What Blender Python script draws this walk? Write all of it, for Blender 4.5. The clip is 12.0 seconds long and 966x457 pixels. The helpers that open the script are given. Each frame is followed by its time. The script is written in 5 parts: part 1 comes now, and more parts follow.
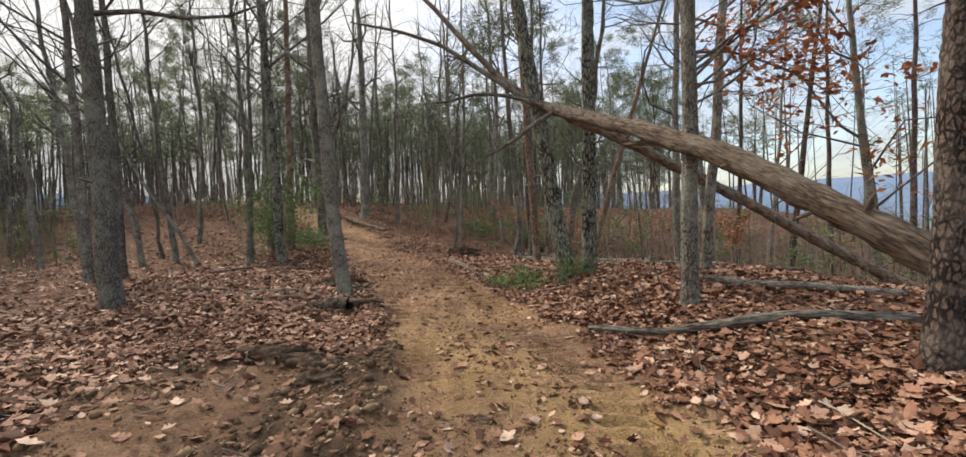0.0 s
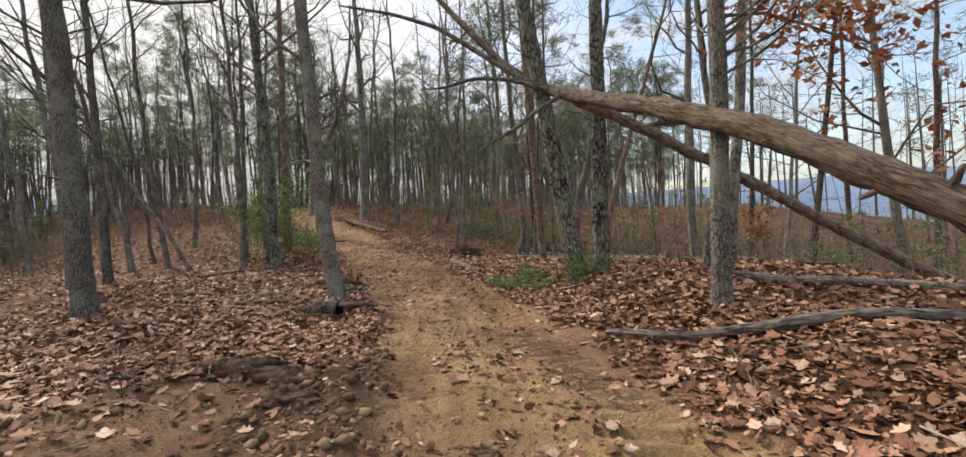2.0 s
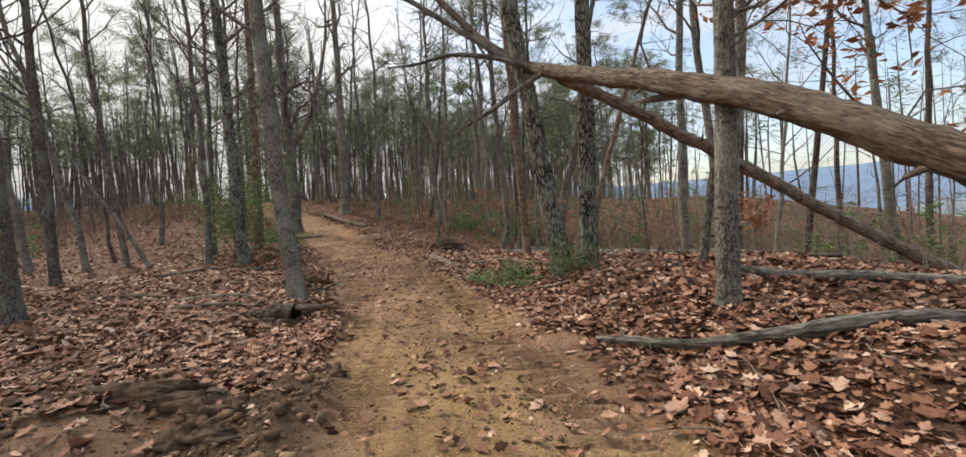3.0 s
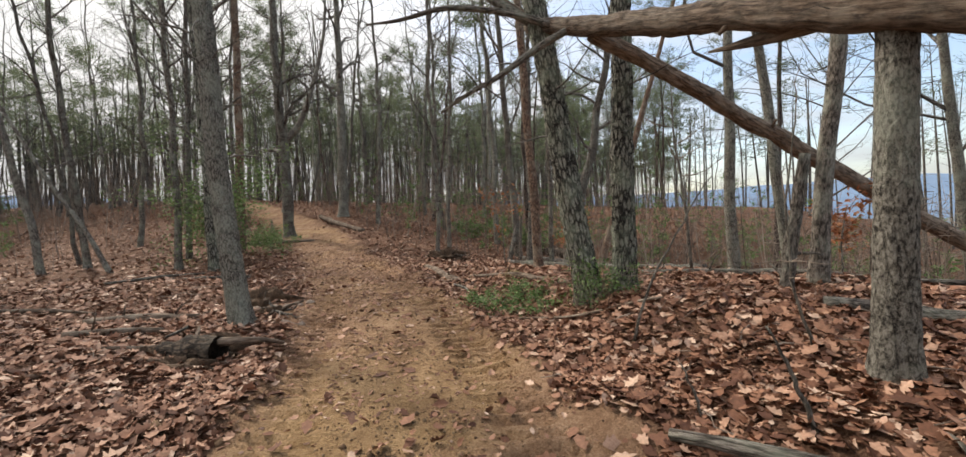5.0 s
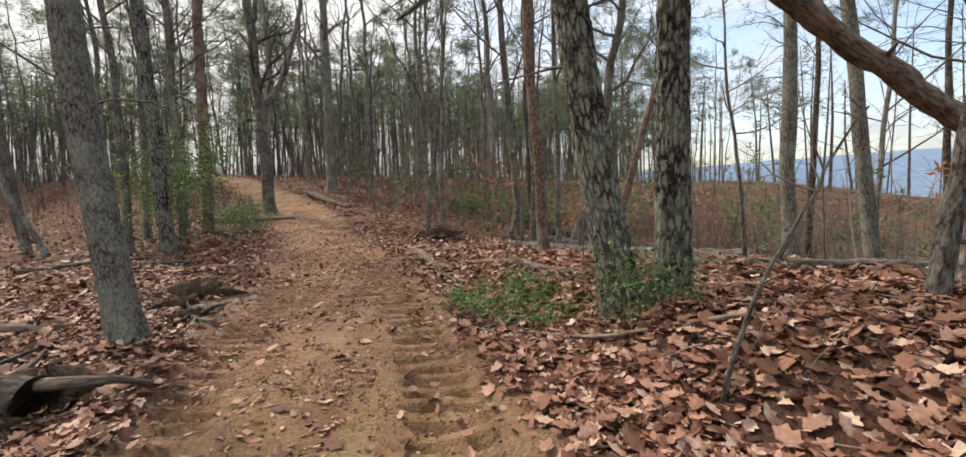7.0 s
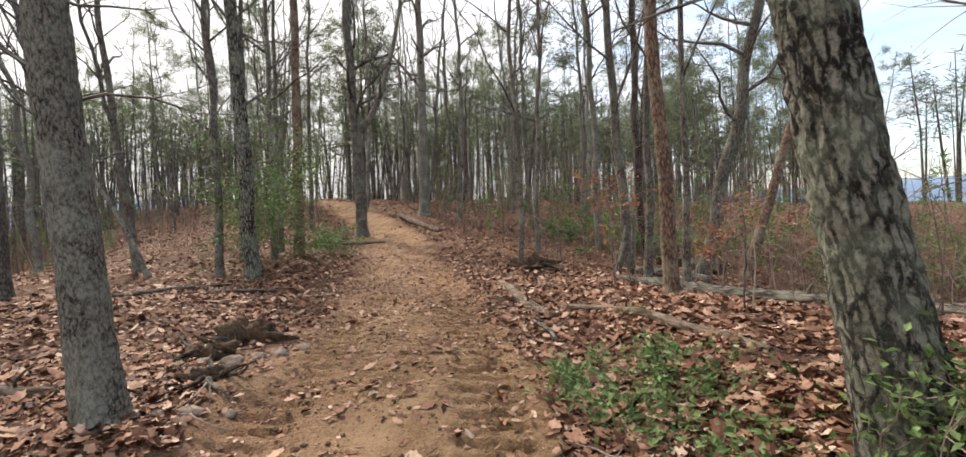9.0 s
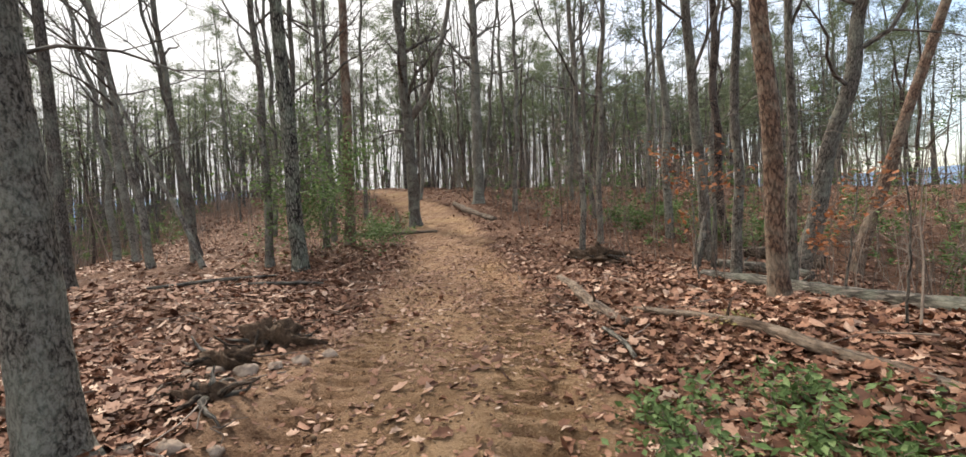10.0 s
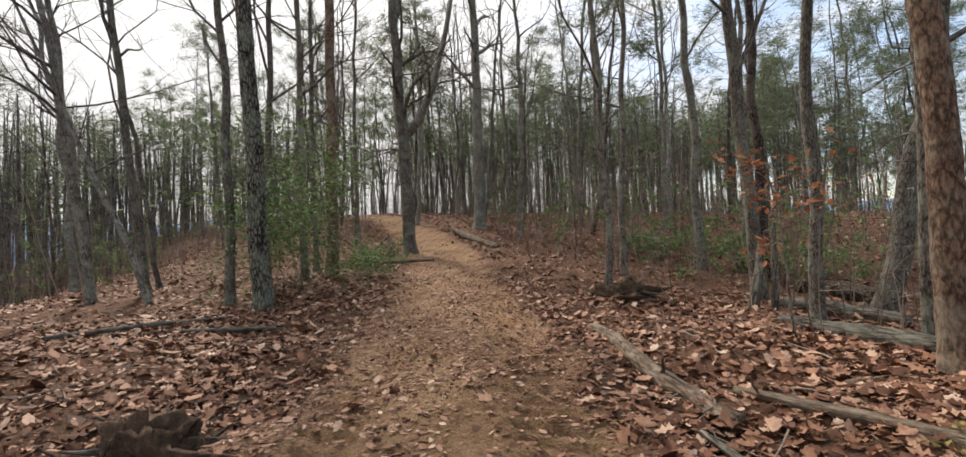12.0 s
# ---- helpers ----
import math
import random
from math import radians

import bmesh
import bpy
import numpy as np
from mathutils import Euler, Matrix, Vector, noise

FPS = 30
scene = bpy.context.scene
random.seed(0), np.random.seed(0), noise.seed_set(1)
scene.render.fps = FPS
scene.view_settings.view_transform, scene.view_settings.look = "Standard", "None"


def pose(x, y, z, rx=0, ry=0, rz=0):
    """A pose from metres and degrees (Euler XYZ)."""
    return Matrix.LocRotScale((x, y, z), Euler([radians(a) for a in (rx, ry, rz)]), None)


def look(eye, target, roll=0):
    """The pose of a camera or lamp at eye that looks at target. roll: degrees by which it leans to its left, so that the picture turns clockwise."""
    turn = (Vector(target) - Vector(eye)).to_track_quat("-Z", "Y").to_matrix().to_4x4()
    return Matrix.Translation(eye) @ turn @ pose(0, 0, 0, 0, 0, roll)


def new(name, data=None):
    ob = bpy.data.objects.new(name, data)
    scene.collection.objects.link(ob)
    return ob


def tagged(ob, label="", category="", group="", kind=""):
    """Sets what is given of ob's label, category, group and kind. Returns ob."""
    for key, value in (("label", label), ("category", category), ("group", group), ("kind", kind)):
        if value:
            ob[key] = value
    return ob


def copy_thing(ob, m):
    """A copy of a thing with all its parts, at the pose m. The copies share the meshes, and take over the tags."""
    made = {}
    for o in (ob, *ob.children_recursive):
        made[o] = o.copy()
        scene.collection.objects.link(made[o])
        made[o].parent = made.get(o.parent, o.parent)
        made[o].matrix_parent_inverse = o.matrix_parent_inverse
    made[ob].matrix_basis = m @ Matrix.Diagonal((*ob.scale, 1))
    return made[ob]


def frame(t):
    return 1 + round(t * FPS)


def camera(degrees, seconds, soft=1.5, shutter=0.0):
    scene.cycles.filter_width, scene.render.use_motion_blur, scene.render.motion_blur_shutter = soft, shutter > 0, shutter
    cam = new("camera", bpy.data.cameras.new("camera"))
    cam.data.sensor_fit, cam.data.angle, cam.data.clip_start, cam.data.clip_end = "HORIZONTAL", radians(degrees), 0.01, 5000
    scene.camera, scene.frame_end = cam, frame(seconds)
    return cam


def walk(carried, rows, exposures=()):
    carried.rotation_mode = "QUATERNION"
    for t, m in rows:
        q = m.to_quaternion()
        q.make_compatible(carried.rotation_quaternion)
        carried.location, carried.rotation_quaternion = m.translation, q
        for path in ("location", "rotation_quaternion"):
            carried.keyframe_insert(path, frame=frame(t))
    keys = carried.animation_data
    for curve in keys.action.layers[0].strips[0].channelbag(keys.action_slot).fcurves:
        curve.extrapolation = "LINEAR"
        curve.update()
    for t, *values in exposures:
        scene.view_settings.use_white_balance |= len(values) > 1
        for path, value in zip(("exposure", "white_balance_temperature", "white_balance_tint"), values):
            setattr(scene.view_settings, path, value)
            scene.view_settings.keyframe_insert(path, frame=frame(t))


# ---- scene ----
cam = camera(93.9, 12.0)
METRES, EYE, TILT, LEAN, TURN = 11.6, 1.5, 0.0, -1.5, 0.0
ROWS = [
    (0.0, 0.0, 0.0, 0.0, -0.07, -1.2, 3.49),
    (0.5, -0.0008, 0.0018, -0.0002, -0.81, -1.0, 3.29),
    (1.0, 0.005, 0.0163, -0.0052, -1.68, 0.7, 3.15),
    (1.5, 0.0074, 0.041, -0.0149, -0.88, -0.64, 3.72),
    (2.0, 0.0009, 0.0728, -0.0134, 0.3, -0.94, 4.34),
    (2.5, 0.0126, 0.1122, -0.0186, 0.53, -0.47, 4.81),
    (3.0, 0.0182, 0.1512, -0.0198, -1.35, -1.77, 4.78),
    (5.0, 0.0318, 0.339, -0.0246, -0.3, -0.86, 3.62),
    (5.5, 0.0404, 0.3872, -0.0242, 2.48, -0.72, 3.63),
    (6.0, 0.0414, 0.4332, -0.0281, -0.7, -1.72, 3.7),
    (6.5, 0.0481, 0.4787, -0.03, -1.72, -3.94, 3.88),
    (8.5, 0.0468, 0.6522, -0.0254, 10.36, -3.0, 3.26),
    (9.0, 0.032, 0.6967, -0.0253, 11.89, -0.2, 3.56),
    (9.5, 0.024, 0.7483, -0.027, 16.7, -0.25, 3.64),
    (10.0, 0.0107, 0.7936, -0.0277, 19.05, -1.14, 3.87),
    (10.5, -0.0055, 0.8384, -0.0254, 19.4, 0.26, 4.05),
    (11.0, -0.0207, 0.8877, -0.0253, 26.13, 2.24, 3.58),
    (11.5, -0.0432, 0.9283, -0.0281, 24.06, 2.23, 3.6),
    (12.0, -0.0614, 0.9693, -0.0252, 18.96, 2.26, 3.7),
]
walk(cam, [(t, pose(0, 0, EYE, TILT, LEAN, TURN) @ pose(METRES * x, METRES * y, METRES * z, 90 + pitch, roll, yaw)) for t, x, y, z, yaw, pitch, roll in ROWS],
     exposures=((0.0, 0.5), (3.0, 0.55), (5.5, 0.6), (8.5, 0.88), (9.5, 0.97), (10.5, 0.78), (12.0, 0.56)))

# ---- world and sun ----
world = bpy.data.worlds.new("sky")
scene.world = world
world.use_nodes = True
SUN_EL, SUN_AZ = radians(43), radians(-50)   # azimuth from ahead (+y), clockwise


def build_sky():
    nt = world.node_tree
    nt.nodes.clear()
    out = nt.nodes.new("ShaderNodeOutputWorld")
    bg = nt.nodes.new("ShaderNodeBackground")
    sky = nt.nodes.new("ShaderNodeTexSky")
    sky.sky_type, sky.sun_disc = "NISHITA", False
    sky.sun_elevation, sky.sun_rotation = SUN_EL, SUN_AZ
    sky.dust_density = 2.0
    co = nt.nodes.new("ShaderNodeTexCoord")
    mp = nt.nodes.new("ShaderNodeMapping")
    mp.inputs["Scale"].default_value = (1.3, 1.3, 5.0)
    mp.inputs["Location"].default_value = (0.3, 0.7, 0.2)
    cl = nt.nodes.new("ShaderNodeTexNoise")
    cl.inputs["Scale"].default_value, cl.inputs["Detail"].default_value = 2.2, 8.0
    cl.inputs["Roughness"].default_value = 0.58
    ramp = nt.nodes.new("ShaderNodeValToRGB")
    ramp.color_ramp.elements[0].position, ramp.color_ramp.elements[1].position = 0.43, 0.68
    mix = nt.nodes.new("ShaderNodeMixRGB")
    sep = nt.nodes.new("ShaderNodeSeparateXYZ")
    side = nt.nodes.new("ShaderNodeMapRange")   # thicker cloud on the sun's side
    side.inputs["From Min"].default_value, side.inputs["From Max"].default_value = 0.3, -0.45
    add = nt.nodes.new("ShaderNodeMath")
    add.operation, add.use_clamp = "ADD", True
    glow = nt.nodes.new("ShaderNodeMixRGB")
    glow.inputs["Color1"].default_value, glow.inputs["Color2"].default_value = (4.2, 4.3, 4.5, 1), (5.3, 5.2, 5.1, 1)
    link = nt.links.new
    link(co.outputs["Generated"], mp.inputs["Vector"])
    link(mp.outputs["Vector"], cl.inputs["Vector"])
    link(cl.outputs["Fac"], ramp.inputs["Fac"])
    link(co.outputs["Generated"], sep.inputs["Vector"])
    link(sep.outputs["X"], side.inputs["Value"])
    link(ramp.outputs["Color"], add.inputs[0])
    link(side.outputs["Result"], add.inputs[1])
    link(add.outputs["Value"], mix.inputs["Fac"])
    link(side.outputs["Result"], glow.inputs["Fac"])
    blue = nt.nodes.new("ShaderNodeMixRGB")
    blue.blend_type = "MULTIPLY"
    blue.inputs["Fac"].default_value, blue.inputs["Color2"].default_value = 1.0, (2.2, 2.05, 1.9, 1)
    link(sky.outputs["Color"], blue.inputs["Color1"])
    link(blue.outputs["Color"], mix.inputs["Color1"])
    # cloud brightens from the horizon to the zenith, as an overcast sky does
    rise = nt.nodes.new("ShaderNodeMath")
    rise.operation = "MULTIPLY_ADD"
    rise.inputs[1].default_value, rise.inputs[2].default_value = 1.8, 1.0
    link(sep.outputs["Z"], rise.inputs[0])
    lift = nt.nodes.new("ShaderNodeVectorMath")
    lift.operation = "SCALE"
    link(glow.outputs["Color"], lift.inputs[0])
    link(rise.outputs[0], lift.inputs["Scale"])
    link(lift.outputs["Vector"], mix.inputs["Color2"])
    link(mix.outputs["Color"], bg.inputs["Color"])
    bg.inputs["Strength"].default_value = 0.09
    link(bg.outputs["Background"], out.inputs["Surface"])


build_sky()
sun = new("sun", bpy.data.lights.new("sun", "SUN"))
sun.data.energy, sun.data.angle, sun.data.color = 3.4, radians(7), (1.0, 0.92, 0.8)
sun.matrix_world = look((0, 0, 50), (-50 * math.sin(SUN_AZ), -50 * math.cos(SUN_AZ), 50 - 50 * math.tan(SUN_EL)))


# ---- materials ----
def material(name, rough=0.9):
    m = bpy.data.materials.new(name)
    m.use_nodes = True
    b = m.node_tree.nodes["Principled BSDF"]
    b.inputs["Roughness"].default_value = rough
    b.inputs["Specular IOR Level"].default_value = 0.25
    return m, m.node_tree, b


def node(nt, kind, **sockets):
    n = nt.nodes.new(kind)
    for key, value in sockets.items():
        n.inputs[key.replace("_", " ")].default_value = value
    return n


def ramp_of(nt, stops):
    r = nt.nodes.new("ShaderNodeValToRGB")
    while len(r.color_ramp.elements) < len(stops):
        r.color_ramp.elements.new(0.5)
    for e, (p, c) in zip(r.color_ramp.elements, stops):
        e.position, e.color = p, (*c, 1)
    return r


def bark(name, dark, mid, light, lichen, furrow=1.0, scale=1.0, flaky=False, long=3.2, cell=1.0, plate=None):
    """Bark with long furrows or plates and pale lichen blotches; plate: (crack width, crack depth, grain)."""
    m, nt, b = material(name, 0.95)
    link = nt.links.new
    co = node(nt, "ShaderNodeAttribute")
    co.attribute_name = "grain"
    mp = node(nt, "ShaderNodeMapping")
    mp.inputs["Scale"].default_value = (18 * scale, 18 * scale, (9 if flaky else long) * scale)
    link(co.outputs["Vector"], mp.inputs["Vector"])
    warp = node(nt, "ShaderNodeTexNoise", Scale=0.6, Detail=3.0)
    link(mp.outputs["Vector"], warp.inputs["Vector"])
    mixv = node(nt, "ShaderNodeMixRGB", Fac=0.3 if plate else (0.35 if not flaky else 0.2))
    link(mp.outputs["Vector"], mixv.inputs["Color1"])
    link(warp.outputs["Color"], mixv.inputs["Color2"])
    vor = node(nt, "ShaderNodeTexVoronoi", Scale=1.0)
    vor.feature = "DISTANCE_TO_EDGE"
    link(mixv.outputs["Color"], vor.inputs["Vector"])
    crack = node(nt, "ShaderNodeMapRange")
    crack.inputs["From Max"].default_value = 0.22
    crack.inputs["To Min"].default_value, crack.inputs["To Max"].default_value = -0.3 * cell, 0.0
    if plate:
        crack.inputs["From Max"].default_value = plate[0]
        crack.inputs["To Min"].default_value, crack.inputs["To Max"].default_value = 0.63 - 0.5 * plate[2] - plate[1], 0.63 - 0.5 * plate[2]
    link(vor.outputs["Distance"], crack.inputs["Value"])
    fine = node(nt, "ShaderNodeTexNoise", Scale=1.5, Detail=9.0, Roughness=0.7, Distortion=0.5)
    grain = mp
    if plate:
        grain = node(nt, "ShaderNodeMapping")
        grain.inputs["Scale"].default_value = (22 * scale, 22 * scale, 13 * scale)
        link(co.outputs["Vector"], grain.inputs["Vector"])
    link(grain.outputs["Vector"], fine.inputs["Vector"])
    height = node(nt, "ShaderNodeMath")
    height.operation = "MULTIPLY_ADD"
    link(fine.outputs["Fac"], height.inputs[0])
    height.inputs[1].default_value = plate[2] if plate else 1.15
    link(crack.outputs["Result"], height.inputs[2])
    cr = ramp_of(nt, [(0.4, dark), (0.55, mid), (0.73, light)])
    link(height.outputs[0], cr.inputs["Fac"])
    big = node(nt, "ShaderNodeTexNoise", Scale=2.3, Detail=6.0, Roughness=0.7)
    link(co.outputs["Vector"], big.inputs["Vector"])
    br = ramp_of(nt, [(0.46, (0, 0, 0)), (0.62, (0.85, 0.85, 0.85))])
    link(big.outputs["Fac"], br.inputs["Fac"])
    lm = node(nt, "ShaderNodeMixRGB")
    lm.inputs["Color2"].default_value = (*lichen, 1)
    mul = node(nt, "ShaderNodeMath")
    mul.operation = "MULTIPLY"
    link(br.outputs["Color"], mul.inputs[0])
    link(fine.outputs["Fac"], mul.inputs[1])
    link(mul.outputs[0], lm.inputs["Fac"])
    link(cr.outputs["Color"], lm.inputs["Color1"])
    info = node(nt, "ShaderNodeObjectInfo")
    hs = node(nt, "ShaderNodeHueSaturation")
    vr = node(nt, "ShaderNodeMapRange")
    vr.inputs["To Min"].default_value, vr.inputs["To Max"].default_value = 0.75, 1.2
    link(info.outputs["Random"], vr.inputs["Value"])
    link(vr.outputs["Result"], hs.inputs["Value"])
    link(lm.outputs["Color"], hs.inputs["Color"])
    link(hs.outputs["Color"], b.inputs["Base Color"])
    bump = node(nt, "ShaderNodeBump", Strength=0.9, Distance=0.03 * furrow)
    link(height.outputs[0], bump.inputs["Height"])
    link(bump.outputs["Normal"], b.inputs["Normal"])
    return m


OAK = bark("oak_bark", (0.025, 0.021, 0.017), (0.15, 0.134, 0.108), (0.31, 0.285, 0.24), (0.4, 0.415, 0.33), 1.1, 1.5, False, 6.0, 0.6, (0.2, 0.15, 1.4))
FURROWED = bark("furrowed_oak_bark", (0.02, 0.017, 0.014), (0.165, 0.152, 0.122), (0.31, 0.295, 0.245), (0.35, 0.38, 0.28), 1.6, 1.35, False, 5.5, 1.0, (0.24, 0.32, 1.3))
PINE = bark("pine_bark", (0.018, 0.013, 0.011), (0.115, 0.08, 0.063), (0.2, 0.147, 0.118), (0.24, 0.2, 0.165), 1.2, 1.35, True, 3.2, 1.0)
RED = bark("reddish_bark", (0.06, 0.036, 0.026), (0.18, 0.112, 0.076), (0.3, 0.205, 0.147), (0.33, 0.29, 0.22), 0.6, 1.2, False, 8.0, 0.6)
DARK = bark("dark_bark", (0.03, 0.025, 0.02), (0.135, 0.114, 0.094), (0.27, 0.235, 0.2), (0.33, 0.34, 0.27), 0.8, 1.3, False, 7.0, 0.4)
DEAD = bark("dead_wood", (0.06, 0.042, 0.03), (0.165, 0.118, 0.084), (0.29, 0.22, 0.163), (0.33, 0.28, 0.22), 0.7, 1.3, False, 3.5, 0.5)
GREY = bark("weathered_wood", (0.04, 0.034, 0.028), (0.15, 0.128, 0.105), (0.3, 0.262, 0.218), (0.25, 0.26, 0.2), 0.9, 1.3, False, 3.5, 0.6)
ROTTEN = bark("rotten_wood", (0.025, 0.018, 0.013), (0.105, 0.074, 0.052), (0.24, 0.175, 0.125), (0.24, 0.2, 0.15), 1.2, 1.4, False, 8.0, 0.8)


def island(name, stops, rough=0.8, backlight=0.0, noise_scale=30.0):
    """Leaves: each piece takes its own tone, with a fine mottling."""
    m, nt, b = material(name, rough)
    link = nt.links.new
    geo = node(nt, "ShaderNodeNewGeometry")
    cr = ramp_of(nt, stops)
    link(geo.outputs["Random Per Island"], cr.inputs["Fac"])
    co = node(nt, "ShaderNodeTexCoord")
    n = node(nt, "ShaderNodeTexNoise", Scale=noise_scale, Detail=4.0, Roughness=0.7)
    link(co.outputs["Object"], n.inputs["Vector"])
    vr = node(nt, "ShaderNodeMapRange")
    vr.inputs["From Min"].default_value, vr.inputs["From Max"].default_value = 0.3, 0.7
    vr.inputs["To Min"].default_value, vr.inputs["To Max"].default_value = 0.65, 1.25
    link(n.outputs["Fac"], vr.inputs["Value"])
    hs = node(nt, "ShaderNodeHueSaturation")
    link(vr.outputs["Result"], hs.inputs["Value"])
    link(cr.outputs["Color"], hs.inputs["Color"])
    link(hs.outputs["Color"], b.inputs["Base Color"])
    if backlight:
        tr = node(nt, "ShaderNodeBsdfTranslucent")
        link(hs.outputs["Color"], tr.inputs["Color"])
        mx = node(nt, "ShaderNodeMixShader", Fac=backlight)
        link(b.outputs["BSDF"], mx.inputs[1])
        link(tr.outputs["BSDF"], mx.inputs[2])
        link(mx.outputs["Shader"], nt.nodes["Material Output"].inputs["Surface"])
    return m


LITTER = island("dead_leaves", [(0.0, (0.075, 0.031, 0.018)), (0.3, (0.175, 0.08, 0.046)), (0.6, (0.275, 0.138, 0.083)), (0.87, (0.39, 0.23, 0.152)), (1.0, (0.56, 0.4, 0.295))], 0.75)
HUNG = island("withered_leaves", [(0.0, (0.22, 0.075, 0.03)), (0.5, (0.36, 0.14, 0.06)), (1.0, (0.46, 0.23, 0.115))], 0.7, 0.3)
NEEDLES = island("pine_needles", [(0.0, (0.085, 0.108, 0.06)), (0.6, (0.14, 0.168, 0.095)), (1.0, (0.22, 0.238, 0.145))], 0.6, 0.45)
GREEN = island("evergreen_leaves", [(0.0, (0.06, 0.1, 0.03)), (0.6, (0.13, 0.205, 0.065)), (1.0, (0.25, 0.33, 0.13))], 0.65, 0.3)
TWIGS = island("bare_twigs", [(0.0, (0.11, 0.083, 0.065)), (0.6, (0.21, 0.165, 0.13)), (1.0, (0.34, 0.27, 0.215))], 0.9)
GRASS = island("straw_grass", [(0.0, (0.17, 0.13, 0.04)), (0.6, (0.3, 0.24, 0.09)), (1.0, (0.2, 0.22, 0.08))], 0.8, 0.2)
CLODS = island("soil_clods", [(0.0, (0.085, 0.05, 0.028)), (0.6, (0.18, 0.112, 0.064)), (1.0, (0.29, 0.2, 0.118))], 0.95)


def ground_material():
    """Forest soil under the leaves, ochre subsoil on the track, dark turned earth on its shoulders."""
    m, nt, b = material("soil", 0.95)
    link = nt.links.new
    co = node(nt, "ShaderNodeTexCoord")
    att = node(nt, "ShaderNodeAttribute")
    att.attribute_name = "worn"
    sep = node(nt, "ShaderNodeSeparateColor")
    link(att.outputs["Color"], sep.inputs["Color"])
    n1 = node(nt, "ShaderNodeTexNoise", Scale=1.1, Detail=6.0, Roughness=0.65)
    n2 = node(nt, "ShaderNodeTexNoise", Scale=13.0, Detail=10.0, Roughness=0.8)
    n3 = node(nt, "ShaderNodeTexVoronoi", Scale=42.0)
    for n in (n1, n2, n3):
        link(co.outputs["Object"], n.inputs["Vector"])
    dirt = ramp_of(nt, [(0.3, (0.13, 0.065, 0.035)), (0.5, (0.31, 0.178, 0.1)), (0.68, (0.48, 0.305, 0.188))])
    sand = ramp_of(nt, [(0.32, (0.25, 0.145, 0.06)), (0.62, (0.57, 0.375, 0.175))])
    duff = ramp_of(nt, [(0.3, (0.042, 0.021, 0.012)), (0.5, (0.14, 0.069, 0.039)), (0.7, (0.27, 0.148, 0.088))])
    black = ramp_of(nt, [(0.3, (0.035, 0.023, 0.014)), (0.7, (0.13, 0.082, 0.048))])
    tone = node(nt, "ShaderNodeMath")
    tone.operation = "MULTIPLY_ADD"
    link(n2.outputs["Fac"], tone.inputs[0])
    tone.inputs[1].default_value = 0.65
    stretch = node(nt, "ShaderNodeMapping")
    stretch.inputs["Scale"].default_value = (2.6, 0.45, 1.0)
    link(co.outputs["Object"], stretch.inputs["Vector"])
    n4 = node(nt, "ShaderNodeTexNoise", Scale=1.3, Detail=5.0, Roughness=0.6)
    link(stretch.outputs["Vector"], n4.inputs["Vector"])
    both = node(nt, "ShaderNodeMath")
    both.operation = "ADD"
    link(n1.outputs["Fac"], both.inputs[0])
    link(n4.outputs["Fac"], both.inputs[1])
    half = node(nt, "ShaderNodeMath")
    half.operation = "MULTIPLY_ADD"
    half.inputs[1].default_value, half.inputs[2].default_value = 0.42, -0.5
    link(both.outputs[0], half.inputs[0])
    grit = node(nt, "ShaderNodeTexNoise", Scale=55.0, Detail=5.0, Roughness=0.75)
    link(co.outputs["Object"], grit.inputs["Vector"])
    add = node(nt, "ShaderNodeMath")
    add.operation = "MULTIPLY_ADD"
    add.inputs[1].default_value = 0.55
    link(grit.outputs["Fac"], add.inputs[0])
    link(half.outputs[0], add.inputs[2])
    link(add.outputs[0], tone.inputs[2])
    for r in (dirt, sand, duff, black):
        link(tone.outputs[0], r.inputs["Fac"])
    mixes = []
    for fac, colour in ((sep.outputs["Red"], dirt), (sep.outputs["Green"], sand), (sep.outputs["Blue"], black)):
        mx = node(nt, "ShaderNodeMixRGB")
        link(fac, mx.inputs["Fac"])
        link(mixes[-1].outputs["Color"] if mixes else duff.outputs["Color"], mx.inputs["Color1"])
        link(colour.outputs["Color"], mx.inputs["Color2"])
        mixes.append(mx)
    link(mixes[-1].outputs["Color"], b.inputs["Base Color"])
    hsum = node(nt, "ShaderNodeMath")
    hsum.operation = "MULTIPLY_ADD"
    link(n3.outputs["Distance"], hsum.inputs[0])
    hsum.inputs[1].default_value = -0.35
    link(n2.outputs["Fac"], hsum.inputs[2])
    bump = node(nt, "ShaderNodeBump", Strength=1.0, Distance=0.1)
    link(hsum.outputs[0], bump.inputs["Height"])
    link(bump.outputs["Normal"], b.inputs["Normal"])
    return m


SOIL = ground_material()


# Hill colour with the bluish haze of distance painted into the base colour.
def hazy_hill_material(name, low, high):
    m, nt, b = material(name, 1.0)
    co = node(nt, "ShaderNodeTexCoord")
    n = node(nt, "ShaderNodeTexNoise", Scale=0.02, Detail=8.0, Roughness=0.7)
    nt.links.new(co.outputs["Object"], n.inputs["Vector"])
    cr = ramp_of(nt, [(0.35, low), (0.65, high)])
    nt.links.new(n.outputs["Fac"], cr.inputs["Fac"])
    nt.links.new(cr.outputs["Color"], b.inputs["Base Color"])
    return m


